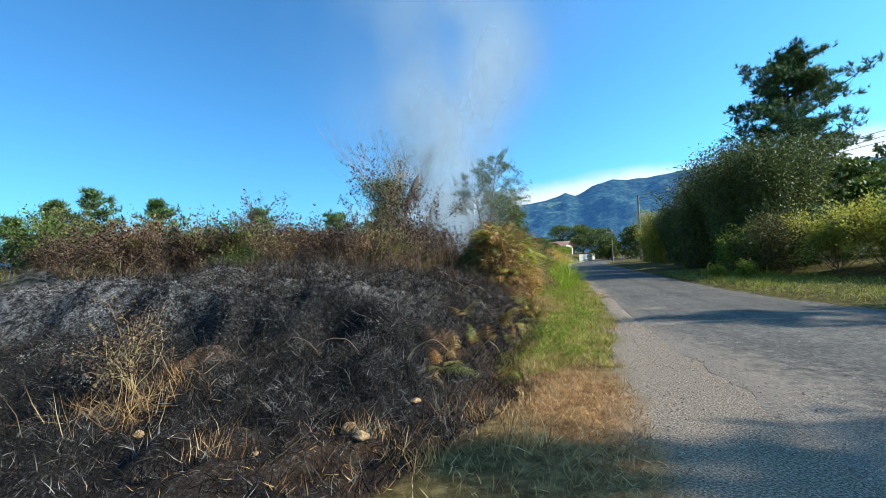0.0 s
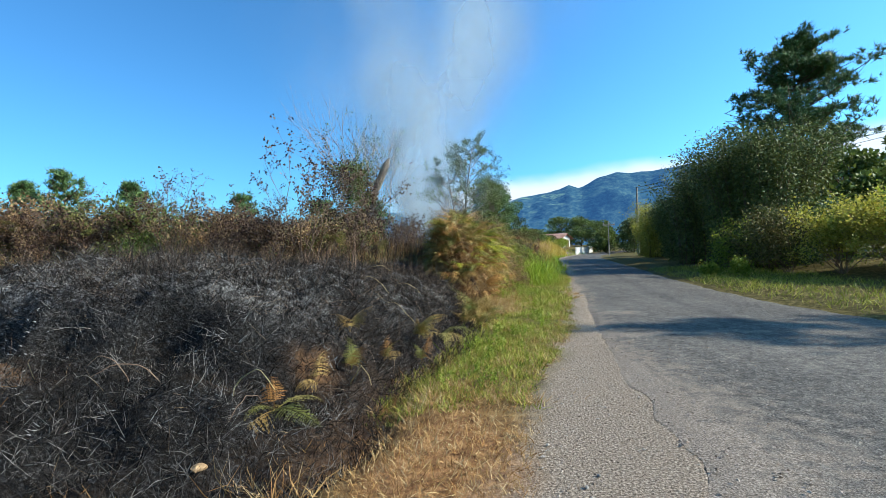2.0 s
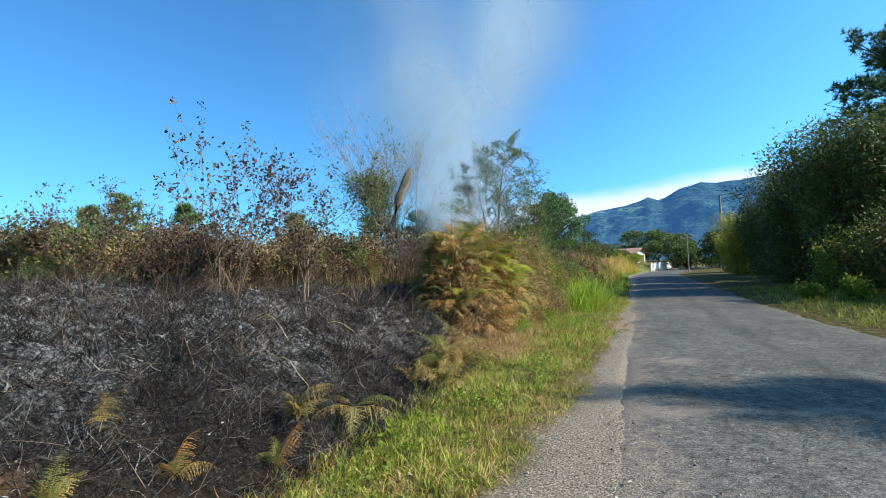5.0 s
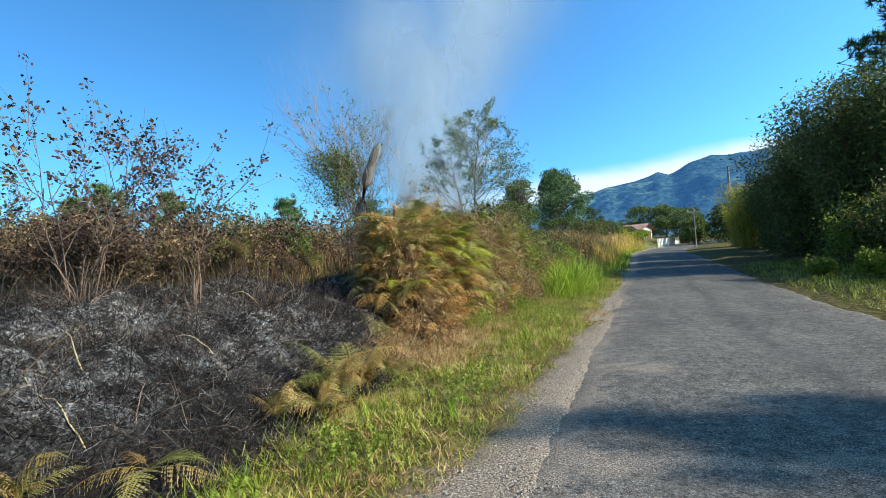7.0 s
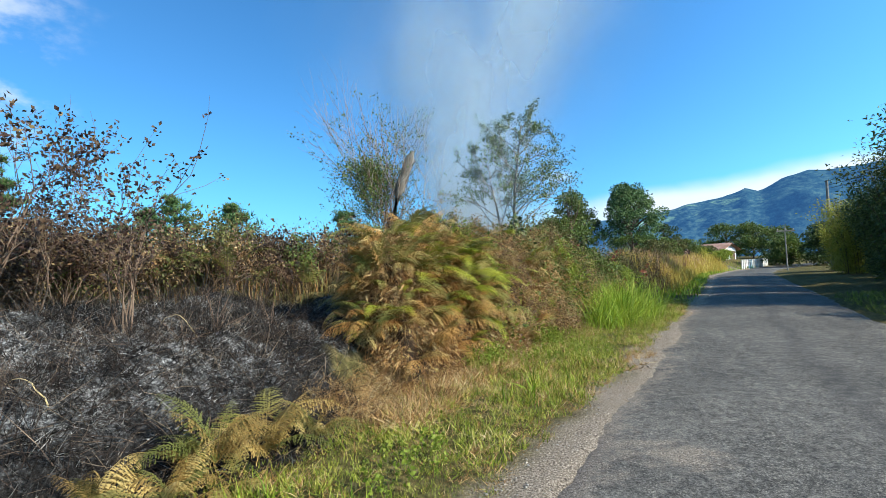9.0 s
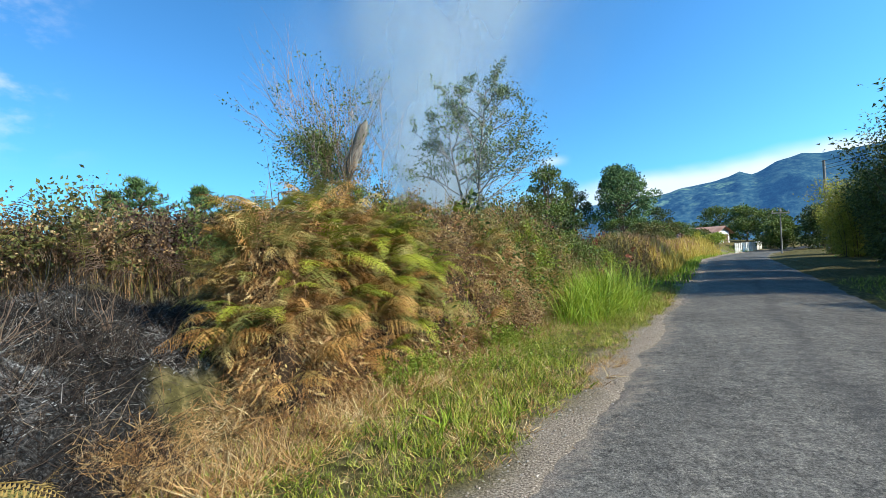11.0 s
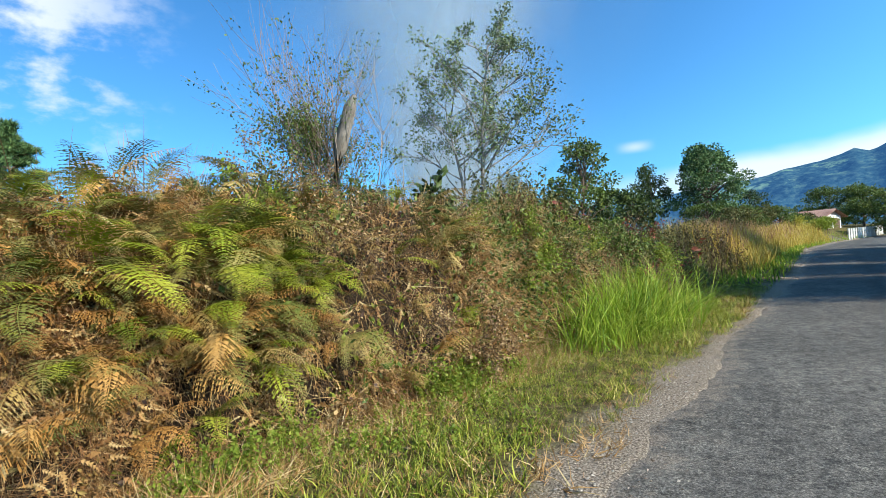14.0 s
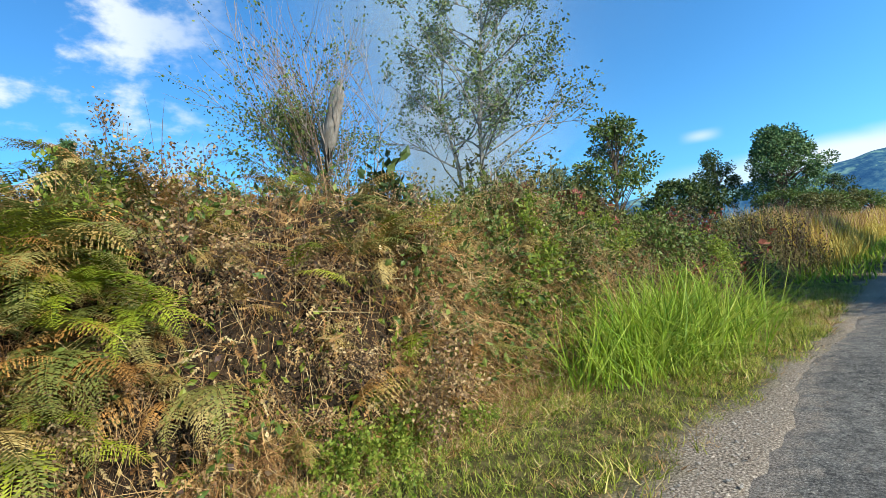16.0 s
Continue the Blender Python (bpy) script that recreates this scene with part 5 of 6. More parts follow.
weeds("verge_weeds", 84, 15000, (0.8, 6.4, 7.0, 25), lambda x, y: smooth(0.0, 0.4, x - line_at(FOOT, y)) * smooth(-0.35, -0.7, x - line_at(GRASS_EDGE, y)) * smooth(-0.1, 0.5, bumps(x * 2.4 + 6, y * 2.4)), 0.24, "leaf_lime", "low bright green leafy weeds on the verge", leaf=0.14)
weeds("verge_weeds", 97, 9000, (2.4, 6.4, 14.5, 25), lambda x, y: smooth(0.15, 0.5, x - line_at(FOOT, y)) * smooth(-0.2, -0.5, x - line_at(GRASS_EDGE, y)) * smooth(-0.4, 0.2, bumps(x * 1.7 + 3, y * 1.7)), 0.17, "leaf_lime", "low leafy green weeds spreading over the verge", leaf=0.16)
weeds("leafy_weeds", 66, 4600, (2, 9, 22.5, 35), lambda x, y: smooth(-0.1, 0.3, line_at(FOOT, y) - x) * smooth(4, 2.6, line_at(FOOT, y) - x), 0.95, "leaf_scorched", "russet weeds on the far bank", leaf=0.06)
weeds("leafy_weeds", 67, 5000, (2, 9, 21, 35), lambda x, y: smooth(-0.3, 0.1, line_at(FOOT, y) - x) * smooth(4, 2.6, line_at(FOOT, y) - x), 0.7, "weed_olive", "leafy olive weeds on the far bank", leaf=0.07, zf=thicket_z)
weeds("seed_heads", 79, 900, (2.6, 6, 22.5, 29), lambda x, y: np.exp(-((x - line_at(FOOT, y) + 1.2) / 0.7) ** 2), 1.0, "seed_red", "dark red seed heads on the far bank", leaf=0.12)
grass("burnt_stalks", 52, 90000, (-8, 2.2, 3, 18), lambda x, y: burnt(x, y) * smooth(-9, -5, x), 0.15, "char_twig", "charred stalks and soot over the mound", w=0.05, tilt=(25, 92), bend=0.5)
grass("burnt_stalks", 68, 45000, (-8, 2.2, 3.5, 18), lambda x, y: burnt(x, y) * smooth(-0.1, 0.5, bumps(x * 1.4 + 2, y * 1.4)), 0.32, "char_twig", "longer charred stems bent over the mound", w=0.011, tilt=(30, 85), bend=0.6)
grass("burnt_stalks", 69, 3500, (-8, 2.2, 3.5, 18), lambda x, y: burnt(x, y), 0.34, "weed_dark", "half-burnt brown stems over the mound", w=0.010, tilt=(30, 88), bend=0.6)
grass("ash_stalks", 82, 24000, (-8, 2.0, 3.5, 16), lambda x, y: burnt(x, y) * smooth(-0.2, 0.4, bumps(x * 1.6, y * 1.6)) * smooth(6.2, 8.5, y), 0.13, "ash_pale", "thin pale ash-white stalks over the burnt mound", w=0.03, tilt=(55, 92), bend=0.4)
grass("ash_flakes", 53, 110000, (-6.5, 2.0, 5.0, 15), lambda x, y: burnt(x, y) * smooth(-0.6, 0.5, bumps(x * 1.6, y * 1.6)) * smooth(5.2, 7.6, y), 0.04, "ash_flake", "pale grey ash on the burnt ground", w=0.34, tilt=(45, 95), bend=0.3)

grass("burnt_stalks", 96, 42000, (-5.2, 1.9, 4.6, 10.8), lambda x, y: burnt(x, y), 0.24, "char_twig", "wiry tangle of charred stalks on the mound", w=0.014, tilt=(25, 95), bend=0.8)
grass("burnt_stems", 87, 18000, (-7, 2.0, 7.2, 17.5), lambda x, y: burnt(x, y) * (0.35 + 0.65 * smooth(-0.3, 0.3, bumps(x * 1.1 + 5, y * 1.1))), 0.5, "stem_burnt", "tangle of dark brown half-burnt stems over the mound", w=0.011, tilt=(30, 95), bend=0.7, segs=3)
grass("burnt_stems", 88, 13000, (-0.8, 2.4, 5.8, 14), lambda x, y: burnt(x, y) * smooth(-0.6, 0.4, x), 0.34, "stem_burnt", "brown dead stalks draped down the mound's side", w=0.014, tilt=(50, 100), bend=0.8, segs=3)
grass("field_stalks", 89, 5000, (-10, 1.6, 9.5, 19), lambda x, y: field(x, y), 0.75, "grass_dry", "pale upright straw stalks at the field's edge", w=0.012, tilt=(0, 18), bend=0.2, segs=3)

# ---- ferns and creepers over the bank ----
def on_bank(rs, n, y0, y1, dmax=2.2):
    """Places over the thicket, even over its steep face, with the slope's outward normal."""
    y = rs.uniform(y0, y1, n * 4)
    d = rs.uniform(-0.1, dmax, n * 4)
    x = line_at(FOOT, y) - d
    e = 0.06
    zx = (thicket_z(x + e, y) - thicket_z(x - e, y)) / (2 * e)
    zy = (thicket_z(x, y + e) - thicket_z(x, y - e)) / (2 * e)
    k = (rs.rand(n * 4) < np.sqrt(1 + zx ** 2 + zy ** 2) / 4.5) & (thicket_z(x, y) - height(x, y) > 0.03 + 0.0 * d)
    x, y, zx, zy = x[k][:n], y[k][:n], zx[k][:n], zy[k][:n]
    N = np.stack([-zx, -zy, np.ones_like(x)], 1)
    return np.stack([x, y, thicket_z(x, y)], 1), N / np.linalg.norm(N, axis=1, keepdims=True)


def litter(name, seed, n, y0, y1, size, mat, label, V=LEAF_V, F=LEAF_F, lift=0.16, dmax=2.2, patch=None, hang=0.5):
    rs = np.random.RandomState(seed)
    P, N = on_bank(rs, n, y0, y1, dmax)
    if patch:
        k = rs.rand(len(P)) < patch(P[:, 0], P[:, 1], P[:, 2])
        P, N = P[k], N[k]
    # thin the litter in patches, where the dark hull shows through
    k = rs.rand(len(P)) < 0.12 + 0.88 * smooth(-0.48, -0.02, bumps(P[:, 0] * 3.4 + P[:, 2] * 2.5, P[:, 1] * 3.0 - P[:, 2] * 2.2))
    P, N = P[k], N[k]
    m = len(P)
    D = N * 0.5 + rs.normal(0, 0.6, (m, 3)) - np.array((0, 0, hang))
    pl = Pile()
    pl.scatter(V, F, scaled(frames_from(D, rs.uniform(0, 6.28, m)), size * rs.uniform(0.5, 1.4, m)), P + N * (rs.rand(m)[:, None] ** 1.5 * lift) + rs.normal(0, 0.03, (m, 3)))
    return tagged(new(name, pl.mesh(name, mat)), label, "undergrowth", kind="stuff")


BL_V, BL_F = blade(0.5, 0.014, 2)
litter("dead_stalks", 54, 40000, 14.1, 27, 0.3, "weed_brown", "matted dead brown stalks over the bank", BL_V, BL_F, 0.18, hang=0.7)
litter("dead_stalks", 55, 20000, 14.1, 24, 0.28, "grass_dry", "pale straw stalks hanging down the bank", BL_V, BL_F, 0.14, 1.4, hang=0.9)
litter("dead_stalks", 98, 30000, 15.8, 22, 0.4, "grass_dry", "long straw-coloured stalks matted over the bank", *blade(0.6, 0.013, 3), lift=0.24, dmax=1.5, hang=0.7)
litter("dead_leaves", 56, 15000, 14.1, 27, 0.05, "leaf_scorched", "curled brown dead leaves over the bank", FLAT_V, FLAT_F, lift=0.3, patch=lambda x, y, z: smooth(-0.5, 0.3, bumps(x * 2.3 + 8, y * 2.3)))
litter("rust_straw", 83, 26000, 14.1, 18.5, 0.22, "straw_rust", "fine rust-coloured straw matted over the bank", *blade(0.5, 0.018, 2), lift=0.2, hang=0.6)
FR = np.random.RandomState(7)
WASTE = [pinna(np.zeros(3), np.array((0.0, 0.0, 1.0)), np.array((1.0, 0.0, 0.0)), np.array((0.0, 0.25 * k, -0.1 * k)), 1.0, 7, 0.13, FR) for k in (1, 2)]
litter("withered_fern", 91, 15000, 14.1, 21, 0.14, "fern_waste", "withered rust-brown scraps of fern hanging on the bank", *WASTE[0], lift=0.26, dmax=1.6, hang=0.8)
litter("withered_fern", 92, 9000, 14.1, 19, 0.15, "fern_waste", "curled tan scraps of fern hanging on the bank", *WASTE[1], lift=0.3, dmax=1.6, hang=0.6)
litter("straw_leaves", 77, 9000, 14.1, 25, 0.06, "grass_dry", "straw-coloured dead leaves over the bank", FLAT_V, FLAT_F, lift=0.28, patch=lambda x, y, z: smooth(-0.1, 0.5, bumps(x * 2.0 + 3, y * 2.0 + 6)))
litter("creeper_leaves", 57, 24000, 13.5, 30, 0.065, "leaf_mid", "green creeper leaves over the bank", lift=0.28, patch=lambda x, y, z: smooth(-0.2, 0.4, bumps(x * 1.7, y * 1.7 + 5) + 0.12 * (y - 18)) * 0.6)
litter("creeper_leaves", 93, 46000, 15.4, 28, 0.08, "leaf_mid", "dark green creeper leaves along the top of the bank", lift=0.42, dmax=2.4, patch=lambda x, y, z: smooth(0.15, 0.55, line_at(FOOT, y) - x) * smooth(-0.35, 0.2, bumps(x * 1.3 + 2, y * 1.3) + 0.06 * (y - 18)), hang=0.1)
litter("creeper_leaves", 58, 9000, 14.5, 24, 0.075, "leaf_lime", "bright green weeds at the foot of the bank", lift=0.2, dmax=0.35, patch=lambda x, y, z: smooth(0.0, 0.6, bumps(x * 2.1 + 4, y * 2.1) + 0.08 * (y - 17)), hang=-0.2)
litter("bleached_leaves", 59, 7000, 14.0, 22, 0.045, "fern_tan", "bleached dead leaves at the foot of the bank", lift=0.15, dmax=0.6)
rs = np.random.RandomState(60)
OLD, MIXED, GREEN, PALE = ("fern_rust", "fern_rust", "fern_olive"), ("fern_olive", "fern_rust", "fern_tan", "fern_olive"), ("fern_green", "fern_olive", "fern_green"), ("fern_tan", "fern_tan", "fern_olive")
KINDS = [(OLD, "rust-brown dead bracken fern on the bank"), (MIXED, "half-dead olive and rust bracken fern"), (GREEN, "living green bracken fern on the bank"), (PALE, "pale straw-coloured dead bracken fern")]
P, N = on_bank(rs, 560, 14.2, 20.5, 1.5)
rise_ = P[:, 2] - height(P[:, 0] * 0 + line_at(FOOT, P[:, 1]), P[:, 1])
k = rs.rand(len(P)) < (0.08 + 0.92 * smooth(0.45, 1.15, rise_)) * (0.22 + 0.78 * smooth(17.6, 16.2, P[:, 1])) * (0.45 + 0.7 * smooth(-0.4, 0.4, bumps(P[:, 0] * 1.5, P[:, 1] * 1.5)))
for i, (p, nn) in enumerate(zip(P[k], N[k])):
    mats, lab = KINDS[rs.choice(4, p=[0.27, 0.40, 0.21, 0.12])]
    fern(p[0] + 0.1 * nn[0], p[1] + 0.1 * nn[1], rs.uniform(0.42, 0.82), mats, 1000 + i, rs.randint(3, 6), z=p[2] + 0.06, face=math.atan2(nn[1], nn[0]), spread=1.3, label=lab, hang=rs.rand() < 0.8)
for i, (x, y, s, mats, n) in enumerate([(1.85, 11.1, 0.68, PALE, 13), (1.8, 11.75, 0.78, PALE, 14), (2.0, 11.45, 0.62, PALE, 12), (1.65, 10.3, 0.5, PALE, 9), (1.9, 10.65, 0.55, PALE, 11), (2.05, 11.0, 0.5, PALE, 8), (2.15, 11.95, 0.52, PALE, 8), (1.75, 10.9, 0.42, PALE, 7), (0.1, 6.5, 0.5, PALE, 2), (-0.1, 5.9, 0.55, MIXED, 6), (0.35, 6.9, 0.4, MIXED, 4), (0.6, 7.6, 0.42, MIXED, 4), (0.95, 8.7, 0.55, PALE, 6), (1.25, 9.3, 0.45, PALE, 6), (0.25, 7.4, 0.5, PALE, 2), (1.0, 8.2, 0.4, MIXED, 4)]):
    fern(x, y, s, mats, 1300 + i, n, z=float(height(x, y)) + 0.12, label="pale scorched bracken fern at the burn's edge", face=-0.5, spread=2.6, hang=i % 4 == 1)
for i, (x, y, z, s, mats, n) in enumerate([(2.4, 15.85, 1.75, 0.8, ("fern_green",), 4), (2.6, 16.1, 1.5, 0.8, ("fern_green",), 4), (2.65, 15.95, 1.2, 0.75, ("fern_green", "fern_green", "fern_olive"), 4), (2.55, 15.85, 0.95, 0.8, ("fern_rust",), 4), (2.5, 15.6, 0.75, 0.75, ("fern_rust", "fern_tan"), 3),
                                           (2.05, 15.3, 1.6, 0.85, ("fern_olive", "fern_green"), 5), (1.95, 15.0, 1.45, 0.8, ("fern_olive", "fern_green"), 5), (1.75, 15.0, 1.6, 0.75, ("fern_tan", "fern_rust"), 5), (2.0, 14.8, 1.1, 0.65, ("fern_rust", "fern_olive"), 4), (2.2, 15.2, 0.9, 0.7, ("fern_rust",), 4), (1.6, 14.75, 1.3, 0.7, ("fern_rust", "fern_rust", "fern_tan"), 4), (2.55, 16.6, 1.5, 0.8, ("fern_green",), 5), (2.65, 16.85, 1.25, 0.75, ("fern_green",), 5), (2.5, 16.3, 1.65, 0.75, ("fern_green", "fern_olive"), 5), (2.7, 16.7, 0.9, 0.75, ("fern_rust",), 4), (2.75, 17.0, 0.75, 0.7, ("fern_rust", "fern_tan"), 4), (2.5, 16.5, 1.7, 0.8, ("fern_olive",), 4), (2.7, 16.45, 1.2, 0.7, ("fern_olive", "fern_rust"), 4)]):
    fern(x, y, s, mats, 1350 + i, n, z=z, label="arching bracken fern hanging down the bank", face=-0.5, spread=0.6, hang=True)

# ---- shrubs of the burnt side ----
put(shrub("dead_shrub", 70, 1.0, "stem_straw", "leaf_scorched", "straw-stemmed scorched shrub with brown leaves", "shrub", stems=8, depth=2, kids=4, per=3, leaf_size=0.05, lean=42, keep=0.8, radius=0.008, jitter=0.03), -3.7, 5.9)
grass("straw_tuft", 71, 2800, (-4.8, -2.2, 4.6, 6.6), lambda x, y: np.exp(-((x + 3.4) / 0.5) ** 2 - ((y - 5.5) / 0.45) ** 2), 0.42, "grass_dry", "tangle of dry straw round a scorched shrub", w=0.016, tilt=(20, 85), bend=0.6)
for k, (x, y, h) in enumerate([(-0.7, 4.5, 0.22), (-1.9, 4.0, 0.2), (0.2, 4.9, 0.25), (0.5, 3.9, 0.3), (-0.2, 3.7, 0.22)]):
    grass("straw_tuft", 72 + k, 700, (x - 0.5, x + 0.5, y - 0.4, y + 0.4), lambda a, b: np.exp(-((a - x) / 0.2) ** 2 - ((b - y) / 0.16) ** 2), h, "grass_dry", "small tuft of rusty dry grass", w=0.03, tilt=(5, 60), bend=0.5)
base = []
for i in range(6):
    base.append(shrub("scorched_shrub", 80 + i, 2.0, "twig", "leaf_scorched", "scorched shrub with thin stems and curled brown leaves", "shrub", stems=6, depth=2, kids=4, per=8, leaf_size=0.046, lean=(12, 24, 36)[i % 3], radius=0.013, keep=0.75, spread=38, up=0.2, jitter=0.03, V=FLAT_V, F=FLAT_F))
rs = np.random.RandomState(85)
spots = [(-1.3, 11.4, 1.2), (-3.9, 11.7, 0.9), (-5.8, 11.8, 0.8), (-0.7, 12.5, 1.05), (-2.4, 12.6, 0.85), (-5.4, 14.0, 1.0)]
for i in range(130):
    x, y = rs.uniform(-12, 1.6), 10.0 + 13 * rs.rand() ** 1.5
    if field(np.array(x), np.array(y)) > 0.5:
        spots.append((x, y, rs.uniform(0.35, 0.85)))
for i, (x, y, k) in enumerate(spots):
    m = pose(x, y, float(height(x, y)), 0, 0, rs.uniform(0, 360)) @ Matrix.Diagonal((k, k, k, 1))
    if i < 6:
        base[i].matrix_world = m
    else:
        o = copy_thing(base[i % 6], pose(0, 0, 0))
        o.matrix_world = m

# burnt bracken that still stands at the field's edge
rs = np.random.RandomState(311)
for i in range(34):
    x = rs.uniform(-7.5, -0.2)
    y = float(np.interp(x, (-9, -6, -3, -1, 1.5), (10.4, 11.2, 13.0, 14.6, 15.5))) + rs.uniform(-0.6, 1.6)
    fern(x, y, rs.uniform(0.6, 1.05), ("fern_char", "fern_char", "fern_olive"), 1500 + i, rs.randint(3, 6), z=float(height(x, y)) + rs.uniform(0.25, 0.75), label="burnt brown bracken standing at the field's edge", lean=(0, 45))
# charred brush on the mound
brush = [shrub("charred_brush", 320 + i, 0.9, ("twig_char", "twig", "twig_char")[i], "leaf_scorched", "leafless charred brush sprawling over the mound", "shrub", stems=12, depth=0, per=0, lean=74, radius=0.008, up=0.05) for i in range(3)]
for i in range(60):
    x, y = rs.uniform(-6, 1.6), rs.uniform(7.6, 15.5)
    if i > 2 and burnt(np.array(x), np.array(y)) < 0.6:
        continue
    k = rs.uniform(0.5, 1.1)
    m = pose(x, y, float(height(x, y)) - 0.02, 0, 0, rs.uniform(0, 360)) @ Matrix.Diagonal((k, k, k, 1))
    if i < 3:
        brush[i].matrix_world = m
    else:
        copy_thing(brush[i % 3], pose(0, 0, 0)).matrix_world = m

# bushes that break the field's edge
bush = [shrub("field_bush", 300 + i, 1.5, "twig", ("weed_olive", "leaf_scorched", "leaf_mid", "weed_brown")[i], ("olive bush among the dead weeds", "brown scorched bush among the dead weeds", "green leafy bush among the dead weeds", "dry brown bush among the dead weeds")[i], "bush", stems=8, depth=2, kids=4, per=5, leaf_size=0.065, lean=48, radius=0.012, jitter=0.07, V=FLAT_V, F=FLAT_F) for i in range(4)]
rs = np.random.RandomState(310)
for i in range(44):
    x = rs.uniform(-9, -1.4)
    y = float(np.interp(x, (-9, -6, -3, -1, 1.5), (10.8, 11.8, 13.9, 16.4, 17.8))) - (1.2 if x < -2 else 0) + abs(rs.normal(0, 1.6))
    k = rs.uniform(0.5, 1.05)
    m = pose(x, y, float(height(x, y)) - 0.05, 0, 0, rs.uniform(0, 360)) @ Matrix.Diagonal((k, k, k * rs.uniform(0.8, 1.15), 1))
    if i < 4:
        bush[i].matrix_world = m
    else:
        copy_thing(bush[rs.choice(4, p=[0.3, 0.3, 0.15, 0.25])], pose(0, 0, 0)).matrix_world = m

# brambles heaped along the bank's top
bramble = [shrub("bramble", 330 + i, 0.9, "twig", ("leaf_lime", "weed_brown", "weed_olive")[i], ("green leafy bramble on the bank", "brown withered bramble on the bank", "olive bramble on the bank")[i], "bramble", stems=8, depth=2, kids=4, per=6, leaf_size=(0.06, 0.036, 0.05)[i], lean=70, radius=0.007, jitter=0.05, V=FLAT_V, F=FLAT_F, up=-0.1) for i in range(3)]
for i in range(42):
    y = rs.uniform(16.2, 26)
    d = rs.uniform(0.15, 1.6)
    x = float(line_at(FOOT, y)) - d
    k = rs.uniform(0.5, 0.95)
    m = pose(x, y, float(thicket_z(x, y)) - 0.12, 0, 0, rs.uniform(0, 360)) @ Matrix.Diagonal((k, k, k, 1))
    if i < 3:
        bramble[i].matrix_world = m
    else:
        copy_thing(bramble[rs.choice(3, p=[0.3, 0.4, 0.3])], pose(0, 0, 0)).matrix_world = m
sap = shrub("sapling", 340, 0.85, "twig", "leaf_dark", "dark broad-leaved sapling on top of the bank", "sapling", stems=3, depth=1, kids=4, per=3, leaf_size=0.16, lean=16, radius=0.012, jitter=0.05)
put(sap, 2.75, 19.6, float(thicket_z(2.75, 19.6)) - 0.05)
vine = shrub("vine", 341, 0.5, "twig", "leaf_lime", "lime-green broad-leaved vine hanging on the bank", "vine", stems=3, depth=1, kids=3, per=3, leaf_size=0.13, lean=60, radius=0.006, jitter=0.05)
put(vine, 3.75, 20.0, float(thicket_z(3.75, 20.0)) + 0.05)
for i, (x, y, z) in enumerate([(2.95, 18.3, 1.75), (3.1, 18.6, 1.65), (2.85, 17.5, 1.3), (3.1, 17.9, 0.95), (3.7, 20.6, 1.5), (3.2, 17.6, 0.3)]):
    fern(x, y, 0.42, ("fern_tan",), 1400 + i, 6, z=z, label="bleached withered bracken on the bank", face=-0.3, spread=1.6, hang=True)
rs = np.random.RandomState(350)
n = 90
y = rs.uniform(14.5, 19.5, n)
x = line_at(FOOT, y) - rs.uniform(0.5, 1.5, n)
pl = Pile()
pl.scatter(*blade(0.15, 0.012, 3), scaled(frames_from(spin_dirs(rs, n, 0, 14), rs.uniform(0, 6.28, n)), rs.uniform(0.4, 0.95, n)), np.stack([x, y, thicket_z(x, y) - 0.02], 1))
tagged(new("tall_stalks", pl.mesh("tall_stalks", "weed_brown")), "tall thin dead stalks standing above the bank", "stalks", kind="stuff")

# long dead stems that lean out of the burn
for i, (x, y, ln, az_) in enumerate([(-0.5, 6.0, 0.9, -40), (-0.2, 6.1, 0.8, -100), (0.2, 6.3, 0.7, -70), (0.35, 6.8, 0.8, -60), (-1.0, 5.9, 0.7, 200), (0.55, 7.3, 0.6, -30), (0.9, 9.2, 0.9, 170), (1.0, 9.5, 0.8, 120), (0.6, 9.0, 0.9, 200), (0.5, 9.6, 1.0, 150), (-1.6, 6.4, 0.8, 160), (-2.3, 6.2, 0.6, 30), (0.9, 10.6, 0.7, 180), (0.2, 8.4, 0.8, 140), (-0.6, 11.2, 1.0, 190), (0.3, 12.6, 0.9, 170)]):
    r = np.random.RandomState(360 + i)
    t = np.linspace(0, 1, 9)
    a = radians(az_)
    z0 = float(height(x, y))
    P = np.stack([x + np.cos(a) * ln * 0.75 * t, y + np.sin(a) * ln * 0.75 * t, z0 - 0.03 + ln * (0.95 * t - 0.75 * t ** 2.2)], 1) + r.normal(0, 0.008, (9, 3))
    P[:, 2] = np.maximum(P[:, 2], height(P[:, 0], P[:, 1]) + 0.02 * (t > 0.05) - 0.03 * (t <= 0.05))
    pl = Pile()
    pl.add(*tube(P, np.linspace(0.006, 0.002, 9), 5))
    tagged(new("fallen_twig", pl.mesh("fallen_twig", ("stem_straw", "twig", "twig_char")[i % 3], True)), "long bent dead stem in the burnt ground", "twig", "fallen twigs")

# ---- stones ----
rs = np.random.RandomState(90)


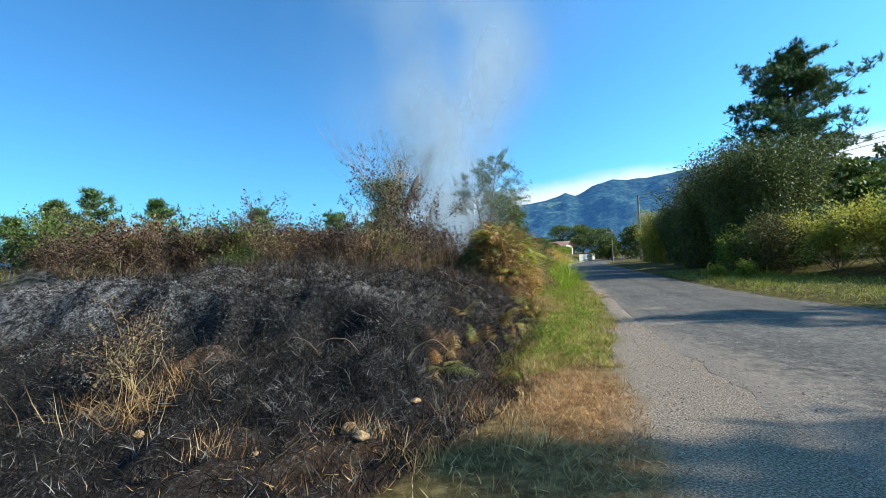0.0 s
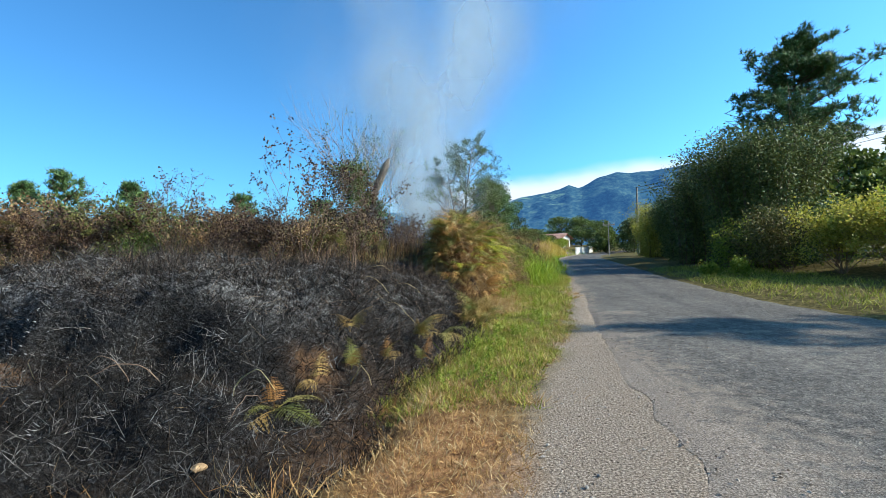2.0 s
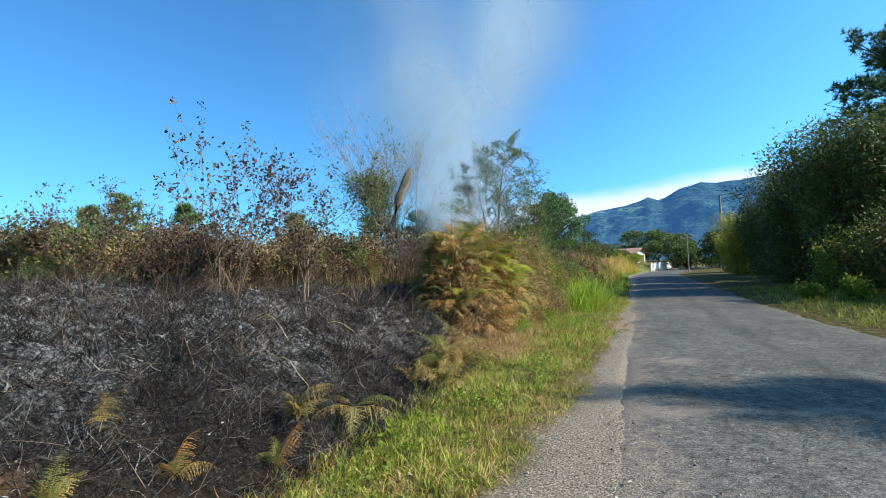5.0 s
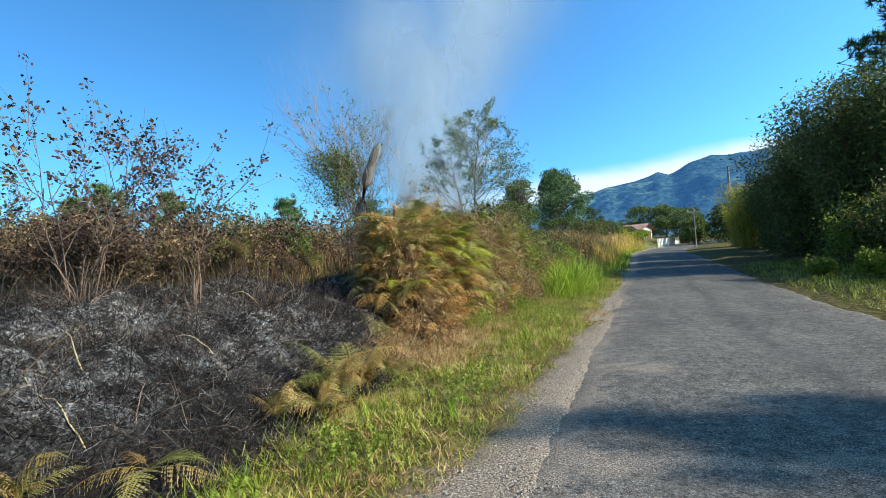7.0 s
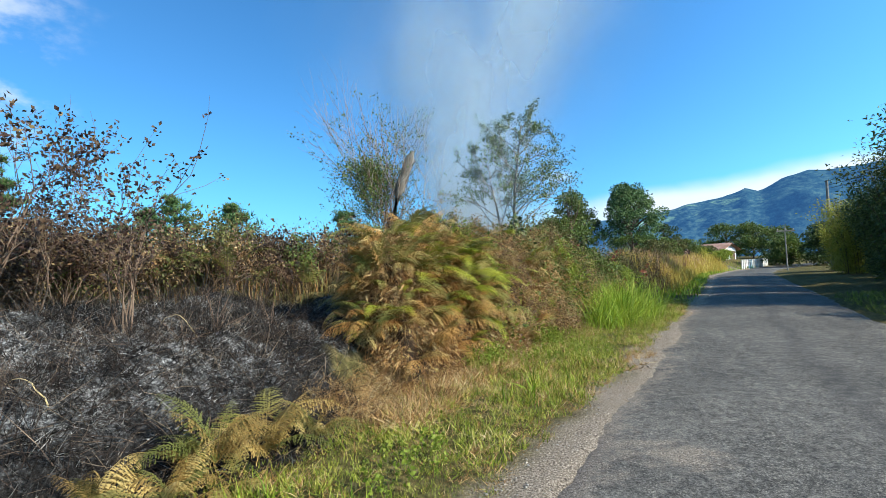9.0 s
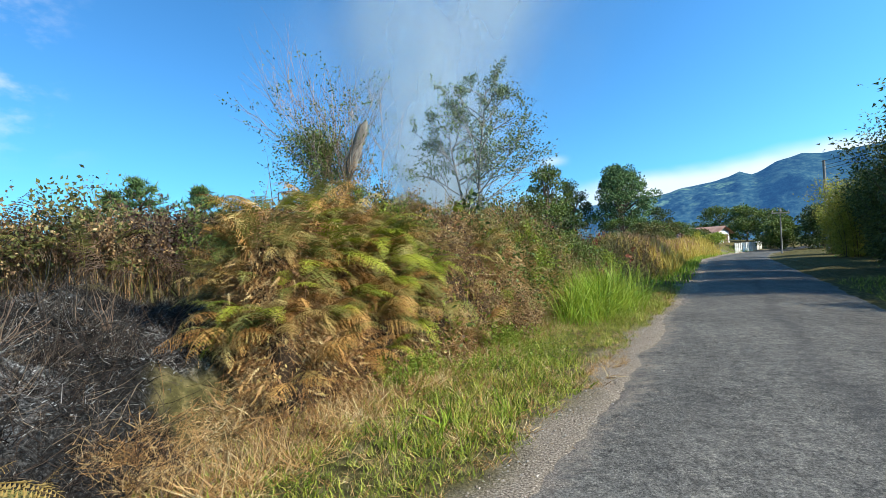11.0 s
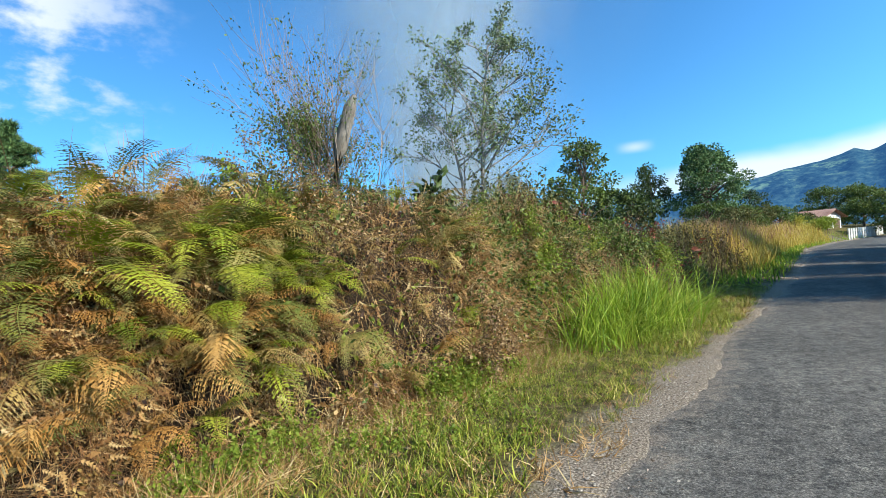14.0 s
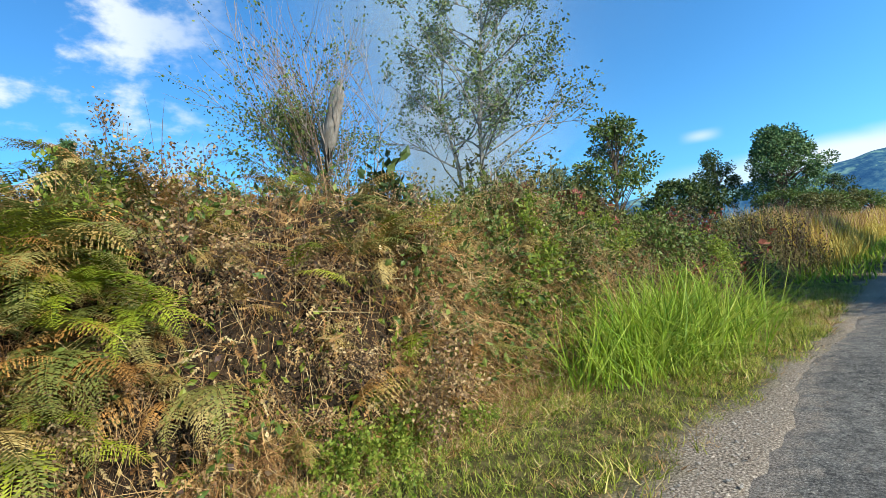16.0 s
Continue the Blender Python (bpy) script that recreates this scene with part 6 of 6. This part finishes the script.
def stone_mesh(seed, mat):
    bm = bmesh.new()
    bmesh.ops.create_icosphere(bm, subdivisions=2, radius=1)
    r = np.random.RandomState(seed)
    ph = r.uniform(0, 6, 3)
    for v in bm.verts:
        k = 1 + 0.22 * math.sin(v.co.x * 2.3 + ph[0]) * math.cos(v.co.y * 2.9 + ph[1]) + 0.16 * math.sin(v.co.z * 4 + ph[2]) + r.uniform(-0.07, 0.07)
        v.co = Vector((v.co.x * k, v.co.y * k * 0.8, v.co.z * k * 0.5))
    me = bpy.data.meshes.new("stone")
    bm.to_mesh(me)
    me.materials.append(MATS[mat])
    return me


STONES = [stone_mesh(i, "stone") for i in range(4)]
OCHRE = [stone_mesh(i + 9, "stone_ochre") for i in range(3)]
for x, y, s in [(-0.95, 4.7, 0.09), (-1.35, 4.75, 0.05), (-2.95, 4.75, 0.07), (-0.75, 4.15, 0.08), (-1.6, 4.1, 0.05), (-0.35, 5.1, 0.05)]:
    o = new("stone", OCHRE[rs.randint(3)])
    o.matrix_world = pose(x, y, float(height(x, y)) + s * 0.2, 0, 0, rs.uniform(0, 360)) @ Matrix.Diagonal((s, s, s, 1))
    tagged(o, "flat ochre stone lying on burnt ground", "stone", "stones")
for i in range(170):
    y = rs.uniform(3.2, 20)
    x = float(line_at(GRASS_EDGE, y)) + abs(rs.normal(0, 0.45 if y < 9 else 0.2))
    s = rs.uniform(0.006, 0.014) * (1.2 if y < 7 else 1)
    o = new("pebble", STONES[rs.randint(4)])
    o.matrix_world = pose(x, y, 0.012 + (0.03 if x > line_at(ASPHALT, y) + 0.15 else 0) + s * 0.05, 0, 0, rs.uniform(0, 360)) @ Matrix.Diagonal((s, s, s, 1))
    tagged(o, "small pale gravel stone on the shoulder", "stone", "gravel stones")


# ---- smoke that rises behind the bank ----
sm, st, sp = nodes_of("smoke")
sa = st.nodes.new("ShaderNodeAttribute")
sa.attribute_name = "thick"
s_n = noise_of(st, 0.24, 3, 0.5, stretch=(1, 1, 0.55))
sr = st.nodes.new("ShaderNodeMapRange")
sr.interpolation_type = "SMOOTHSTEP"
sr.inputs["From Min"].default_value, sr.inputs["From Max"].default_value = 0.27, 0.72
st.links.new(s_n, sr.inputs["Value"])
smul = st.nodes.new("ShaderNodeMath")
smul.operation = "MULTIPLY"
st.links.new(sr.outputs[0], smul.inputs[0])
st.links.new(sa.outputs["Fac"], smul.inputs[1])
sd, stl, stp = st.nodes.new("ShaderNodeBsdfDiffuse"), st.nodes.new("ShaderNodeBsdfTranslucent"), st.nodes.new("ShaderNodeBsdfTransparent")
sd.inputs["Color"].default_value = stl.inputs["Color"].default_value = (0.78, 0.85, 0.88, 1)
sm1, sm2 = st.nodes.new("ShaderNodeMixShader"), st.nodes.new("ShaderNodeMixShader")
sm1.inputs[0].default_value = 0.5
st.links.new(sd.outputs[0], sm1.inputs[1])
st.links.new(stl.outputs[0], sm1.inputs[2])
st.links.new(smul.outputs[0], sm2.inputs[0])
st.links.new(stp.outputs[0], sm2.inputs[1])
st.links.new(sm1.outputs[0], sm2.inputs[2])
st.links.new(sm2.outputs[0], st.nodes["Material Output"].inputs[0])
smoke = new("smoke_plume")
rs = np.random.RandomState(95)
for k in range(7):
    uu, vv = np.meshgrid(np.linspace(-1, 1, 33), np.linspace(0, 1, 44))
    low = k == 6
    z = 0.9 + (7.5 if low else 21) * vv ** 1.25
    half = (1.2 + 0.25 * z) if low else (0.35 + 0.5 * z) * (1 if k < 4 else 1.5)
    ph = rs.uniform(0, 6.28, 4)
    x = (1.1 if low else 0.75) + (0.0 if k < 4 else -0.1 if k == 4 else 0.1) * z + uu * half * 0.95 + 0.06 * z * np.sin(z * 0.4 + ph[0])
    y = (21.9 if low else 24.9) + (k - 2) * 0.12 * (1 + 0.45 * z) * (not low) + 0.015 * half * np.sin(uu * 2.2 + z * 0.4 + ph[1])
    dens = 0.75 * (1 - smooth(0.0, 1.0, np.abs(uu))) * smooth(0.0, 0.06, vv) * (1 - smooth(0.45, 1.0, vv)) * (1.1 - 0.4 * vv)
    if k > 3:
        dens = (0.3 if low else 0.6) * dens
    i_ = np.arange(uu.size).reshape(uu.shape)
    f_ = np.stack([i_[:-1, :-1], i_[:-1, 1:], i_[1:, 1:], i_[1:, :-1]], -1).reshape(-1, 4)
    me = mesh_from("veil", np.stack([x, y, z], -1).reshape(-1, 3), f_, "smoke", True)
    t_ = me.attributes.new("thick", "FLOAT", "POINT")
    t_.data.foreach_set("value", dens.ravel().astype(np.float32))
    part("veil", me, smoke)
tagged(smoke, "pale grey-white smoke rising from the smouldering brush", "smoke")


# ---- loose gravel on the shoulder ----
rs = np.random.RandomState(97)
n = 12000
y = np.concatenate([2.6 + 7 * rs.rand(n * 2 // 3) ** 1.2, rs.uniform(9, 24, n // 3)])
wide = np.interp(y, (4, 9, 11), (2.0, 1.2, 0.25))
x = line_at(GRASS_EDGE, y) + 0.05 + np.abs(rs.normal(0, 1, n)) * wide * (0.5 + 0.6 * smooth(-0.3, 0.6, bumps(y * 2, y)))
z = np.where(x > line_at(ASPHALT, y), 0.012 + 0.03 * (1 - np.exp(-(x - line_at(ASPHALT, y)) / 0.12)), height(x, y))
sz = 0.004 + 0.016 * rs.rand(n) ** 5
pl = Pile()
pl.scatter(CHIP_V, CHIP_F, scaled(frames_from(spin_dirs(rs, n, 0, 25), rs.uniform(0, 6.28, n)), sz), np.stack([x, y, z - 0.002], 1))
tagged(new("gravel", pl.mesh("gravel", "gravel")), "loose pale gravel on the road's shoulder", "gravel", kind="stuff")
